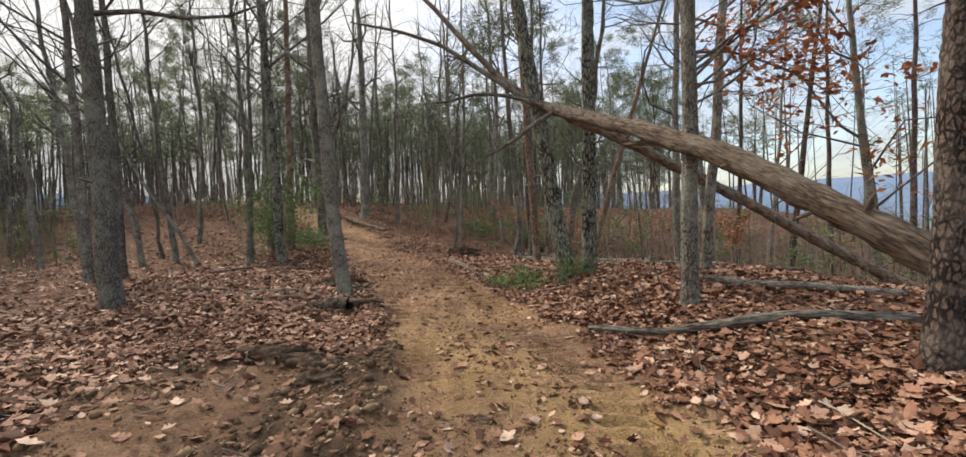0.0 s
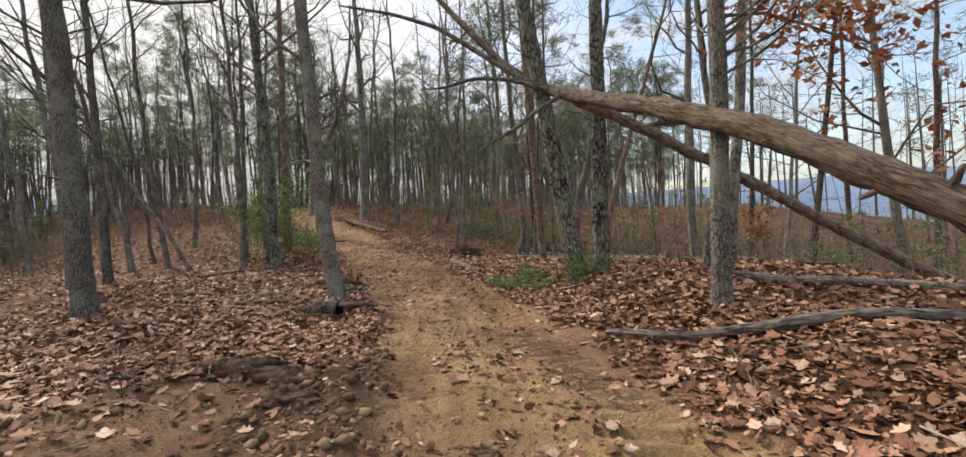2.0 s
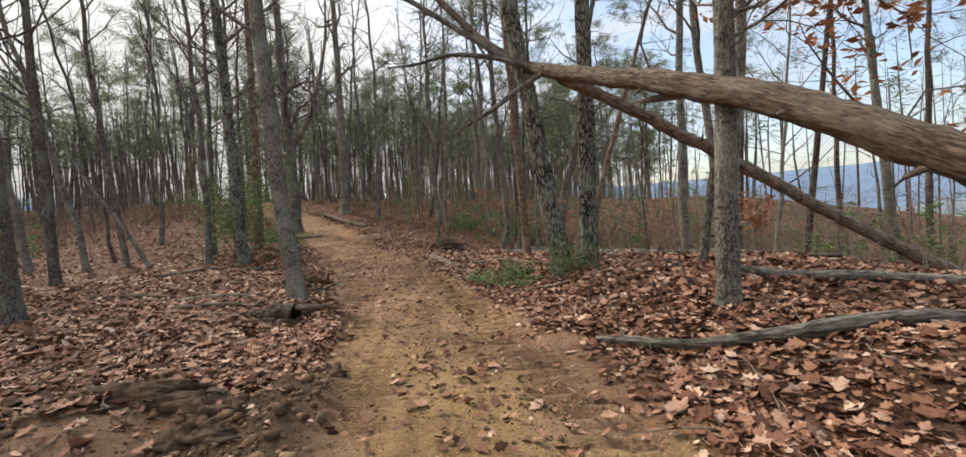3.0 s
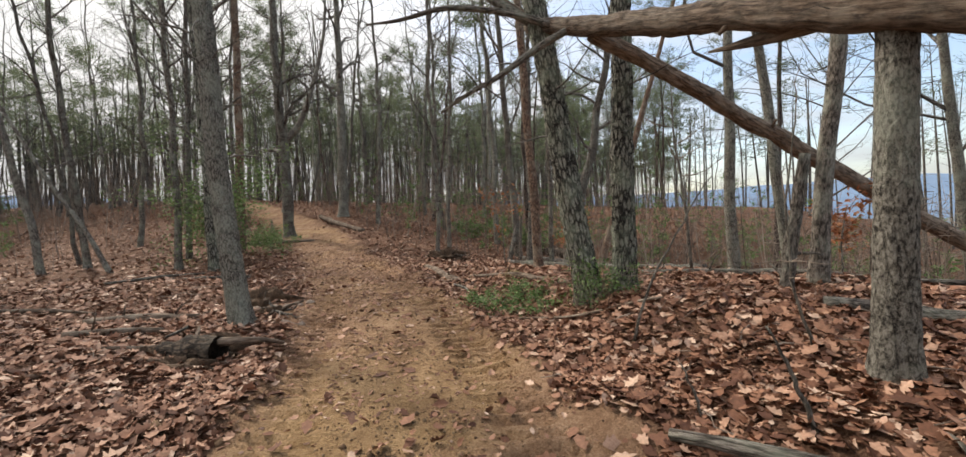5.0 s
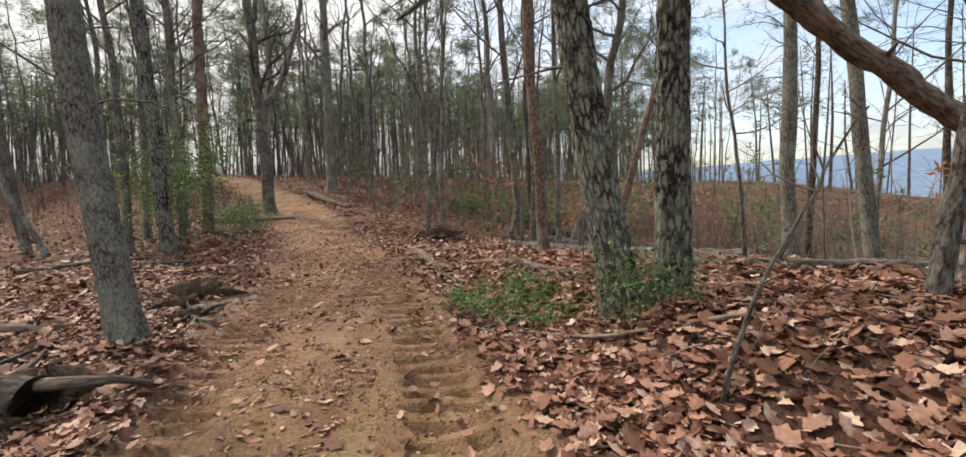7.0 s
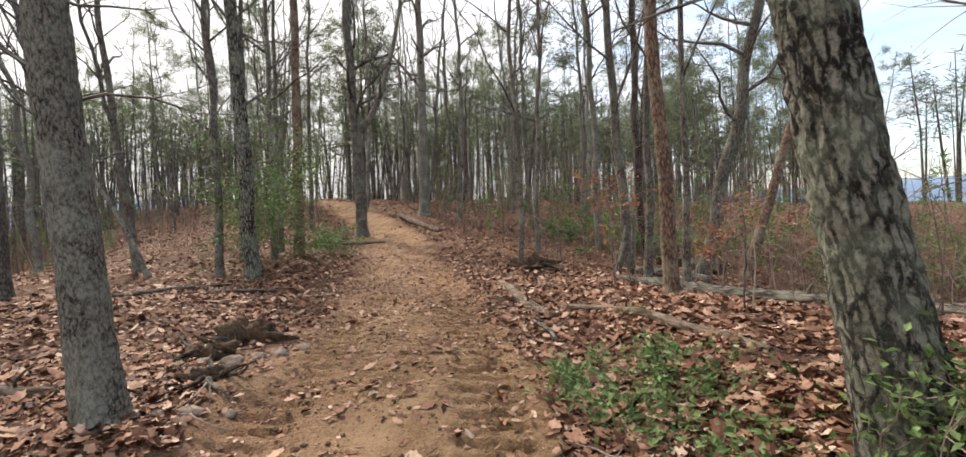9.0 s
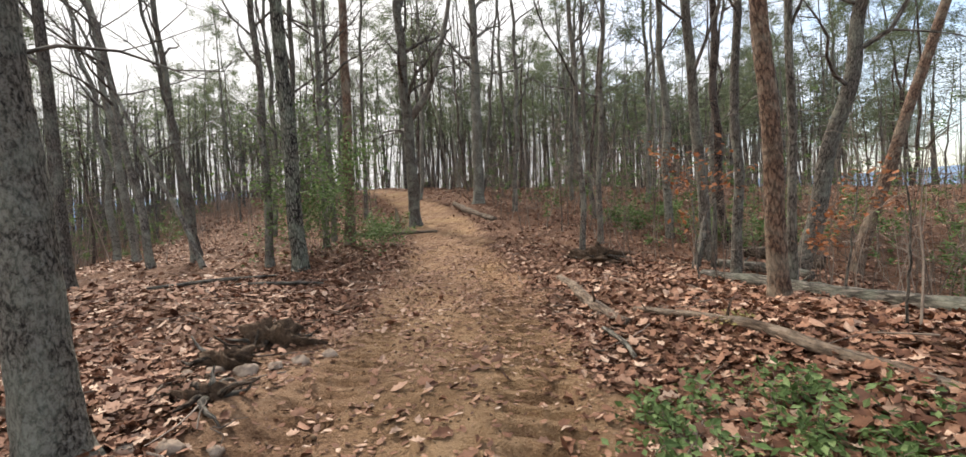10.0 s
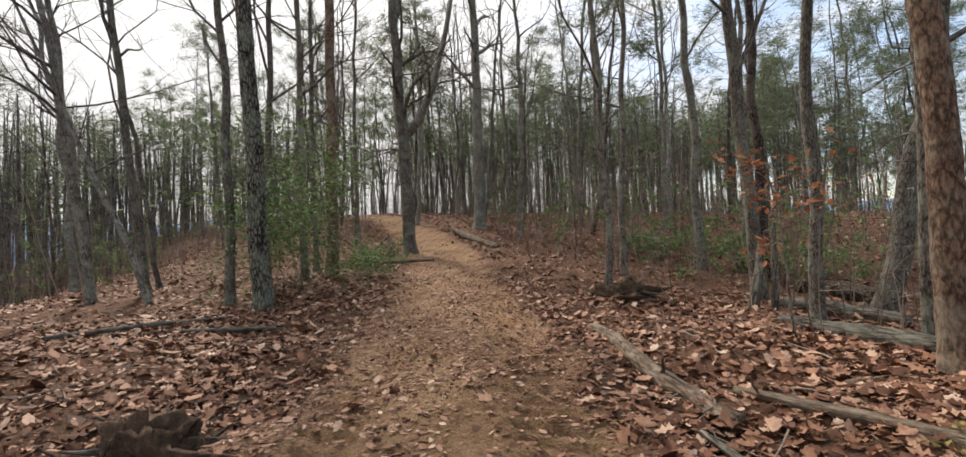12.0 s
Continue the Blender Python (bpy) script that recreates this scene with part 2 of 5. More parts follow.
# ---- the ridge: trail line and ground height ----
TRAIL_Y = np.array([-12, 0, 3, 5, 8, 11, 15, 19.5, 24, 29, 33, 41, 52.0, 70.0])
TRAIL_X = np.array([0.4, 0.55, 0.5, 0.3, -0.35, -1.1, -2.4, -4.25, -6.3, -8.7, -11.4, -18.3, -29.0, -46.0])
TRAIL_Z = np.array([-0.2, -0.2, -0.28, -0.33, -0.4, -0.38, -0.32, -0.22, 0.12, 0.75, 1.4, 3.3, 4.6, 4.8])


def smooth(a, b, x):
    t = np.clip((x - a) / (b - a), 0, 1)
    return t * t * (3 - 2 * t)


def interp3(y, xs, ys):
    return (np.interp(y - 1, xs, ys) + 2 * np.interp(y, xs, ys) + np.interp(y + 1, xs, ys)) / 4


def hashed(ix, iy, k):
    v = np.sin(ix * 127.1 + iy * 311.7 + k * 74.7) * 43758.5453
    return v - np.floor(v)


def vnoise(x, y, k=0):
    """Smooth value noise, -1 to 1."""
    ix, iy = np.floor(x), np.floor(y)
    u, v = x - ix, y - iy
    u, v = u * u * (3 - 2 * u), v * v * (3 - 2 * v)
    a, b = hashed(ix, iy, k), hashed(ix + 1, iy, k)
    c, d = hashed(ix, iy + 1, k), hashed(ix + 1, iy + 1, k)
    return 2 * ((a * (1 - u) + b * u) * (1 - v) + (c * (1 - u) + d * u) * v) - 1


def round_noise(u, v, cells, k=0):
    """Value noise that closes on itself after so many cells in u."""
    ix, iy = np.floor(u), np.floor(v)
    fu, fv = u - ix, v - iy
    fu, fv = fu * fu * (3 - 2 * fu), fv * fv * (3 - 2 * fv)
    i0, i1 = np.mod(ix, cells), np.mod(ix + 1, cells)
    a, b = hashed(i0, iy, k), hashed(i1, iy, k)
    c, d = hashed(i0, iy + 1, k), hashed(i1, iy + 1, k)
    return 2 * ((a * (1 - fu) + b * fu) * (1 - fv) + (c * (1 - fu) + d * fu) * fv) - 1


def centre(y):
    return interp3(y, TRAIL_Y, TRAIL_X)


def side_of(x, y):
    """Distance across the trail, to the right."""
    slant = (centre(y + 0.5) - centre(y - 0.5))
    return (x - centre(y)) / np.sqrt(1 + slant ** 2)


def half_width(y):
    return np.interp(y, [0, 5, 9, 14, 25, 40], [1.6, 1.5, 1.4, 1.5, 1.4, 1.1])


def height(x, y):
    x, y = np.asarray(x, float), np.asarray(y, float)
    s = side_of(x, y)
    w = half_width(y) + 0.12 * vnoise(x * 0.9, y * 0.9, 3)
    z = interp3(y, TRAIL_Y, TRAIL_Z)
    off = np.abs(s) - w
    right = smooth(0, 2.2, s - w)
    left = smooth(0, 2.6, -s - w)
    z = z + np.interp(y, [0, 6, 10, 13, 16, 25], [0.3, 0.42, 0.6, 0.4, 0.2, 0.1]) * right + 0.16 * left
    z = z - np.clip(s - w, 0, 30) * np.interp(y, [14, 20, 25, 30, 41, 60], [0.0, 0.09, 0.085, 0.06, 0.07, 0.1])
    far = np.clip(s - w - 3.0 - np.interp(y, [22, 27, 34, 45, 70], [0, 4, 13, 25, 52]), 0, 400)
    z = z - np.where(far < 9, 0.02 * far ** 2, 1.62 + 0.36 * (far - 9)) * np.interp(y, [8, 22, 40, 70], [1.0, 0.9, 0.6, 0.5])
    farl = np.clip(-s - w - 6.5, 0, 400)
    z = z - np.where(farl < 12, 0.011 * farl ** 2, 1.584 + 0.26 * (farl - 12)) * np.interp(y, [10, 30, 60], [1.0, 0.8, 0.5])
    beyond = np.clip(y - 48, 0, 600)
    z = z - 0.0009 * beyond ** 2 * (beyond < 300) - (beyond >= 300) * (81 + 0.54 * (beyond - 300))
    behind = np.clip(-y - 14, 0, 600)
    z = z - 0.2 * behind * behind / (behind + 20)
    z = np.maximum(z, -170 + 6 * vnoise(x * 0.004, y * 0.004, 9))
    on = smooth(0.25, -0.25, off)
    z = z + (1 - on) * (0.10 * vnoise(x * 0.45, y * 0.45, 1) + 0.05 * vnoise(x * 1.3, y * 1.3, 2) + 0.02 * vnoise(x * 4, y * 4, 4))
    z = z + on * (0.03 * vnoise(x * 1.1, y * 0.8, 5) + 0.024 * vnoise(x * 4.1, y * 4.7, 6) + 0.012 * vnoise(x * 11, y * 12, 7))
    # spoil thrown up along the edges
    z = z + 0.07 * np.exp(-((off - 0.1) / 0.25) ** 2) * (0.5 + vnoise(x * 1.6, y * 1.6, 8)) * (y < 40)
    # turned, lumpy earth on the shoulder
    z = z + smooth(1.0, 1.8, -s) * smooth(5.5, 4.0, -s) * smooth(8.0, 6.0, y) * (y > 0) * (0.06 * np.abs(vnoise(x * 2.2, y * 2.2, 24)) + 0.04 * vnoise(x * 5, y * 5, 25))
    # two crawler tracks with their cleats
    cleat = smooth(-0.1, 0.3, np.sin(y * 2 * math.pi / 0.26 + 0.6 * vnoise(x * 2, y * 0.7, 10)))
    patch = np.maximum(smooth(-0.45, 0.15, vnoise(x * 0.7 + 5, y * 0.5, 11)), smooth(3.0, 1.8, np.abs(y - 11.8)))
    for mid in (-1.0, 0.88):
        lane = np.exp(-(np.abs(s - mid - 0.1 * vnoise(y * 0.3, y * 0.0 + mid, 12)) / 0.29) ** 6)
        z = z - lane * (0.02 + (0.06 if mid < 0 else 0.11) * cleat * patch) * (y > 2) * (y < 30)
    return z


def worn(x, y):
    """Masks: bare dirt, pale sand, dark turned earth."""
    s = side_of(x, y)
    w = half_width(y)
    rag = 0.22 * vnoise(x * 1.4, y * 1.4, 13) + 0.12 * vnoise(x * 5, y * 5, 14)
    wl = w + 2.6 * smooth(4.5, 2.0, np.abs(y - 2.5)) + 0.7 * smooth(3.0, 0.0, np.abs(y - 13.0))
    edge = np.where(s < 0, wl, w)
    dirt = smooth(0.25, -0.2, np.abs(s) - edge - rag)
    sand = dirt * smooth(-0.5, 0.7, vnoise(x * 0.8, y * 0.55, 15) + smooth(8, 2, y) * 0.7 + 0.3 * vnoise(x * 3, y * 3, 16)) * smooth(2.0, 1.0, np.abs(s - 0.25)) * np.interp(y, [0, 6, 10, 14, 30], [1.0, 0.85, 0.35, 0.25, 0.4])
    dark = smooth(0.55, 0.1, np.abs(-s - w - 0.65 + rag)) * smooth(-0.1, 0.4, vnoise(x * 0.9, y * 0.9, 17) + 0.1) * (y < 16)
    dark = np.maximum(dark, 0.85 * smooth(1.0, 1.6, -s) * smooth(5.2, 4.2, -s) * smooth(7.5, 6.0, y) * smooth(-0.25, 0.35, vnoise(x * 0.8 + 3, y * 0.8, 18) + 0.3 * vnoise(x * 3, y * 3, 19)))
    return np.stack([dirt, sand, dark, np.ones_like(dirt)], -1)


# ---- mesh helpers ----
class Buf:
    """Gathers tubes, blades and leaves into one mesh."""

    def __init__(self):
        self.v, self.f, self.g, self.n = [], [], [], 0

    def add(self, verts, faces):
        self.v.append(np.asarray(verts, float).reshape(-1, 3))
        self.g.append(self.v[-1])
        self.f.extend([tuple(int(i) + self.n for i in f) for f in faces])
        self.n += len(self.v[-1])

    def tube(self, pts, radii, sides=6, rough=0.0, cap=True, seed=0.0, flare=0.0, ridge=0.0, cells=11, run=7.0):
        pts = np.asarray(pts, float)
        n = len(pts)
        tang = np.gradient(pts, axis=0)
        tang /= np.linalg.norm(tang, axis=1)[:, None] + 1e-9
        ref = np.array([0.0, 0, 1]) if abs(tang[0][2]) < 0.8 else np.array([1.0, 0, 0])
        u = np.cross(tang, ref)
        u /= np.linalg.norm(u, axis=1)[:, None] + 1e-9
        w = np.cross(tang, u)
        a = np.arange(sides) * 2 * math.pi / sides
        r = np.asarray(radii, float)[:, None] * np.ones(sides)
        if rough:
            k = np.arange(n)[:, None]
            r = r * (1 + rough * vnoise(np.cos(a)[None] * 1.7 + seed, k * 0.45 + np.sin(a)[None] * 1.7, 21) + 0.6 * rough * vnoise(np.cos(a)[None] * 4 + seed, k * 1.1 + np.sin(a)[None] * 4, 22))
        if ridge:
            along = np.cumsum(np.r_[0, np.linalg.norm(np.diff(pts, axis=0), axis=1)])[:, None]
            turn = a[None] / (2 * math.pi) * cells + 0.9 * vnoise(along * 1.3, a[None] * 0 + seed, 23)
            r = r + ridge * (1 - 2 * np.abs(round_noise(turn, along * run, cells, seed))) + 0.5 * ridge * round_noise(turn * 2, along * run * 2.6, cells * 2, seed + 1)
        if flare:
            lobes = 1 + 0.35 * np.cos(a * 4 + seed) + 0.25 * np.cos(a * 3 + 2 * seed)
            r = r + flare * np.exp(-np.cumsum(np.r_[0, np.linalg.norm(np.diff(pts, axis=0), axis=1)]) / 0.22)[:, None] * lobes[None]
        ring = pts[:, None] + r[..., None] * (np.cos(a)[None, :, None] * u[:, None] + np.sin(a)[None, :, None] * w[:, None])
        base = self.n
        self.v.append(ring.reshape(-1, 3))
        gone = np.cumsum(np.r_[0, np.linalg.norm(np.diff(pts, axis=0), axis=1)])
        rm = float(np.max(radii)) * np.ones(n)
        self.g.append(np.stack([rm[:, None] * np.cos(a)[None] + seed, rm[:, None] * np.sin(a)[None], gone[:, None] + 0 * a[None]], -1).reshape(-1, 3))
        for i in range(n - 1):
            for j in range(sides):
                k = (j + 1) % sides
                self.f.append((base + i * sides + j, base + (i + 1) * sides + j, base + (i + 1) * sides + k, base + i * sides + k))
        self.n += n * sides
        if cap:
            self.f.append(tuple(base + j for j in range(sides)))
            self.f.append(tuple(base + (n - 1) * sides + j for j in reversed(range(sides))))

    def mesh(self, name, mat, smooth_shade=True):
        me = bpy.data.meshes.new(name)
        v = np.concatenate(self.v) if self.v else np.zeros((0, 3))
        me.from_pydata(v.tolist(), [], self.f)
        me.materials.append(mat)
        if self.g:
            at = me.attributes.new("grain", "FLOAT_VECTOR", "POINT")
            at.data.foreach_set("vector", np.concatenate(self.g).reshape(-1))
        if smooth_shade:
            me.polygons.foreach_set("use_smooth", np.ones(len(me.polygons), bool))
        me.update()
        return me


def part(name, buf, mat, parent, label="", smooth_shade=True):
    ob = new(name, buf.mesh(name, mat, smooth_shade))
    ob.parent = parent
    if label:
        tagged(ob, label)
    return ob


def stuff(name, buf, mat, label, category, smooth_shade=False):
    return tagged(new(name, buf.mesh(name, mat, smooth_shade)), label, category, kind="stuff")


def unit(v):
    v = np.asarray(v, float)
    return v / (np.linalg.norm(v) + 1e-9)


# ---- ground ----
def steps(stops):
    """Grid lines: (start, spacing) pairs, the spacing easing from one to the next."""
    out = [stops[0][0]]
    for (a, d), (b, e) in zip(stops, stops[1:]):
        while out[-1] < b:
            t = (out[-1] - a) / (b - a)
            out.append(out[-1] + d * (e / d) ** t)
    return np.array(out)


def build_ground():
    gx = steps([(-2500, 260), (-300, 30), (-60, 2.5), (-16, 0.7), (-5, 0.09), (-3.4, 0.08), (1.8, 0.08), (5, 0.17), (14, 0.7), (60, 2.5), (300, 30), (2500, 260)])
    gy = steps([(-2500, 260), (-300, 30), (-40, 2.0), (-2, 0.2), (2, 0.05), (8.5, 0.045), (9.5, 0.025), (13.5, 0.025), (18, 0.1), (30, 0.4), (80, 1.5), (300, 20), (2500, 260)])
    X, Y = np.meshgrid(gx, gy)
    Z = height(X, Y)
    nx, ny = len(gx), len(gy)
    idx = np.arange(nx * ny).reshape(ny, nx)
    quads = np.stack([idx[:-1, :-1], idx[:-1, 1:], idx[1:, 1:], idx[1:, :-1]], -1).reshape(-1, 4)
    me = bpy.data.meshes.new("ground")
    me.from_pydata(np.stack([X, Y, Z], -1).reshape(-1, 3).tolist(), [], quads.tolist())
    me.polygons.foreach_set("use_smooth", np.ones(len(me.polygons), bool))
    at = me.attributes.new("worn", "FLOAT_COLOR", "POINT")
    at.data.foreach_set("color", worn(X, Y).reshape(-1))
    me.materials.append(SOIL)
    me.update()
    return tagged(new("ground", me), "ridge-top forest soil with an ochre dirt track bulldozed through it", "ground", kind="structure")


ground = build_ground()


# ---- tree builders ----
def crooked(rng, start, way, length, n, wander=0.25, lift=0.0):
    """A branch line that wanders and bends up or down."""
    pts, d, p = [np.array(start, float)], unit(way), np.array(start, float)
    for _ in range(n):
        d = unit(d + rng.normal(0, wander, 3) + np.array([0, 0, lift]))
        p = p + d * length / n
        pts.append(p)
    return np.array(pts)


def limb(buf, rng, start, way, length, r, depth, lift=0.06, tips=None, kids=4):
    n = 5 if depth > 1 else (4 if depth == 1 else 3)
    pts = crooked(rng, start, way, length, n, 0.22, lift)
    buf.tube(pts, np.linspace(r, r * 0.25, n + 1), 6 if depth > 1 else (4 if depth == 1 else 3), cap=False)
    if tips is not None:
        tips.extend([pts[-1], pts[-2]])
    if depth == 0:
        return
    for k in range(kids):
        i = rng.integers(1, n + 1)
        d = unit(pts[i] - pts[i - 1])
        a = unit(np.cross(d, rng.normal(0, 1, 3)))
        limb(buf, rng, pts[i], d + a * rng.uniform(0.5, 1.1), length * rng.uniform(0.35, 0.65), r * 0.45 * (1 - 0.1 * i), depth - 1, lift, tips, kids)


def tufts(buf, rng, points, blades, size, width, droop=0.0):
    for p in points:
        for _ in range(blades):
            d = unit(rng.normal(0, 1, 3) * (1, 1, 0.6) + (0, 0, 0.25 - droop))
            s = unit(np.cross(d, rng.normal(0, 1, 3))) * width
            L = size * rng.uniform(0.6, 1.2)
            q = p + rng.normal(0, size * 0.35, 3)
            buf.add([q - s, q + s, q + d * L], [(0, 1, 2)])


def trunk_line(rng, h, lean, bend, n, kink=None):
    z = np.r_[-0.25, np.linspace(0, h, n)]
    ph = rng.uniform(0, 6, 4)
    bx = bend * (np.sin(z / h * 5 + ph[0]) - np.sin(ph[0])) + 0.35 * bend * (np.sin(z * 1.9 + ph[1]) - np.sin(ph[1]))
    by = bend * (np.sin(z / h * 4 + ph[2]) - np.sin(ph[2])) + 0.35 * bend * (np.sin(z * 1.6 + ph[3]) - np.sin(ph[3]))
    pts = np.stack([lean[0] * z + bx, lean[1] * z + by, z], 1)
    if kink:
        pts[:, 0] += kink * np.exp(-z / 0.7)
    return pts


def trunk_and_crown(rng, h, lean, r, bend, sort, near, first=0.45, kink=None, twig_depth=2, limbs=None, hero=None):
    """Meshes' buffers: trunk, branches and, on pines, needles."""
    n = int(h / (0.3 if near else 1.4)) + 3
    pts = trunk_line(rng, h, lean, bend, n, kink)
    if hero:
        low = np.r_[np.arange(-0.25, 6.0, 0.045), np.arange(6.0, h + 0.2, 0.35)]
        pts = np.stack([np.interp(low, pts[:, 2], pts[:, 0]), np.interp(low, pts[:, 2], pts[:, 1]), low], 1)
        for _ in range(4):
            pts[1:-1, :2] = (pts[:-2, :2] + 2 * pts[1:-1, :2] + pts[2:, :2]) / 4
    zz = np.clip(pts[:, 2] / h, 0, 1)
    radii = r * (1 - 0.8 * zz) ** 0.75
    tr, cr, fo = Buf(), Buf(), Buf()
    if hero:
        tr.tube(pts, radii, 72, 0.03, seed=rng.uniform(0, 50), flare=r * 0.8, ridge=hero[0], cells=hero[1], run=hero[2])
    else:
        tr.tube(pts, radii, 16 if near else 7, 0.07 if near else 0.0, seed=rng.uniform(0, 50), flare=r * (0.75 if near else 0.4))
    count = limbs if limbs is not None else (12 if sort == "pine" else 13)
    for k in range(count):
        f = first + (0.97 - first) * (k + rng.uniform(0, 0.8)) / count
        i = min(int(np.searchsorted(pts[:, 2], f * h)), len(pts) - 1)
        a = rng.uniform(0, 2 * math.pi)
        if sort == "pine":
            way = (math.cos(a), math.sin(a), rng.uniform(-0.05, 0.35))
            length = h * rng.uniform(0.1, 0.19) * (1.25 - 0.8 * (f - first) / (1 - first))
            tips = []
            limb(cr, rng, pts[i], way, length, radii[i] * 0.28, 1, 0.05, tips, 4)
            tufts(fo, rng, tips, 20, 0.5 if not near else 0.34, 0.02 if not near else 0.012)
        else:
            way = (math.cos(a), math.sin(a), rng.uniform(0.35, 1.3))
            limb(cr, rng, pts[i], way, h * rng.uniform(0.17, 0.34) * (1.2 - 0.6 * f), radii[i] * rng.uniform(0.3, 0.55), twig_depth, 0.07, None, 4 if near else 3)
    # short dead stubs and thin low branches
    for k in range(7 if near else 3):
        i = int(np.searchsorted(pts[:, 2], h * rng.uniform(0.14, max(0.2, first))))
        a = rng.uniform(0, 2 * math.pi)
        limb(cr, rng, pts[i], (math.cos(a), math.sin(a), rng.uniform(-0.1, 0.5)), rng.uniform(0.4, 1.5), radii[i] * 0.11, 1, 0.0, None, 3)
    if sort == "pine":
        tufts(fo, rng, [pts[-1], pts[-1] - (0, 0, 0.4)], 14, 0.4, 0.03)
    return tr, cr, fo


def tree(name, label, x, y, lean=(0, 0), r=0.15, h=16.0, mat=None, bend=0.06, sort="broad", first=0.3, seed=0, near=True, kink=None, limbs=None, group="", hero=None):
    rng = np.random.default_rng(1000 + seed)
    ob = new(name)
    ob.location = (x, y, float(height(x, y)))
    tr, cr, fo = trunk_and_crown(rng, h, lean, r, bend, sort, near, first, kink, 2, limbs, hero)
    part("trunk", tr, mat or OAK, ob)
    part("crown", cr, TWIG_BARK, ob, "bare crooked branches and twigs")
    if fo.f:
        part("foliage", fo, NEEDLES, ob, "dark green pine needles in loose tufts", False)
    tagged(ob, label, "tree", group)
    return ob


def fork_limb(host, pts, r, seed):
    """A second stem parting from a trunk, with its own branches."""
    rng = np.random.default_rng(seed)
    b = Buf()
    pts = np.array(pts, float)
    t = np.linspace(0, len(pts) - 1, 30)
    line = np.stack([np.interp(t, np.arange(len(pts)), pts[:, i]) for i in range(3)], 1)
    for _ in range(3):
        line[1:-1] = (line[:-2] + 2 * line[1:-1] + line[2:]) / 4
    rr = np.linspace(r, r * 0.25, 30)
    b.tube(line, rr, 12, 0.1, seed=seed)
    part("forked_stem", b, DARK, host)
    for i in (9, 13, 16, 19, 22, 25, 28):
        q = Buf()
        limb(q, rng, line[i], rng.normal(0, 1, 3) * (1, 1, 0.3) + (0, 0, 0.9), rng.uniform(1.8, 3.6), rr[i] * 0.5, 2, 0.05, None, 4)
        part("branch", q, TWIG_BARK, host)


TWIG_BARK = bark("branch_bark", (0.05, 0.043, 0.037), (0.17, 0.148, 0.127), (0.31, 0.275, 0.24), (0.32, 0.32, 0.28), 0.4, 1.6)

LICHEN = "grey lichen-spotted oak with furrowed bark beside the track"
# trees along the track
tree("oak_tree", "grey smooth-barked oak with mossy foot at the track's edge", -3.5, 10.95, (-0.045, -0.02), 0.165, 17, OAK, 0.05, seed=1, kink=0.12, hero=(0.006, 17, 7.0))
tree("oak_tree", "pale lichen-blotched oak under the fallen trunk", 3.2, 7.02, (0.03, -0.01), 0.125, 15, OAK, 0.04, seed=2, hero=(0.005, 22, 8.0))
tree("oak_tree", "leaning deeply furrowed oak holding up a fallen trunk", 1.98, 10.7, (-0.135, 0.06), 0.19, 17, FURROWED, 0.04, seed=3, first=0.45, hero=(0.018, 30, 10.0))
tree("oak_tree", "straight furrowed oak standing close to a leaning one", 2.5, 10.7, (0.03, 0.05), 0.165, 17, FURROWED, 0.03, seed=4, first=0.5, hero=(0.018, 28, 6.0))
tree("pine_tree", "pitch pine with thick scaly reddish-brown bark plates", 4.05, 4.0, (0.09, 0.02), 0.132, 16, PINE, 0.03, "pine", 0.5, seed=5, hero=(0.01, 18, 14.0))
tree("oak_tree", "stout grey oak with blackened foot among the leaves", -8.6, 10.4, (-0.02, 0.0), 0.22, 18, OAK, 0.06, seed=6, hero=(0.006, 26, 6.0))
tree("pine_tree", "tall reddish pine beside the holly thicket", -9.9, 23.2, (0.03, 0.0), 0.19, 19, RED, 0.05, "pine", 0.55, seed=8)
tree("oak_tree", "straight oak with long bark furrows and flared foot", -8.55, 19.1, (-0.02, -0.04), 0.2, 18, FURROWED, 0.05, seed=9, first=0.35, hero=(0.01, 22, 3.0))
tree("oak_tree", "thin dark oak near the furrowed one", -10.2, 19.7, (-0.005, -0.03), 0.12, 15, DARK, 0.1, seed=10, first=0.35)
tree("oak_tree", "old forked dark oak where the track bends", -10.4, 29.4, (0.0, -0.02), 0.3, 19, DARK, 0.12, seed=11, first=0.22, limbs=16)
fork_limb([o for o in bpy.data.objects if o.get("label", "").startswith("old forked")][0], [(0.0, -0.05, 5.4), (0.75, 0.2, 6.3), (1.25, 0.4, 7.8), (1.8, 0.6, 9.8), (2.2, 0.8, 12.0), (2.3, 0.9, 15.0)], 0.2, 3)
tree("oak_tree", "thin crooked dark tree growing from a root mound", -1.38, 21.9, (0.02, -0.03), 0.085, 14, DARK, 0.12, seed=12, first=0.3)
tree("oak_tree", "thin dark tree with many side twigs", -1.15, 25.2, (0.02, -0.02), 0.1, 15, DARK, 0.1, seed=13, first=0.3)
tree("oak_tree", "tall dark trunk leaning over the slope", 2.0, 23.6, (-0.055, -0.08), 0.16, 17, DARK, 0.05, seed=14)
tree("pine_tree", "reddish flaking trunk beside a rotting log", 1.95, 16.4, (-0.04, -0.04), 0.125, 15, RED, 0.05, "pine", 0.62, seed=15, hero=(0.006, 11, 4.0))
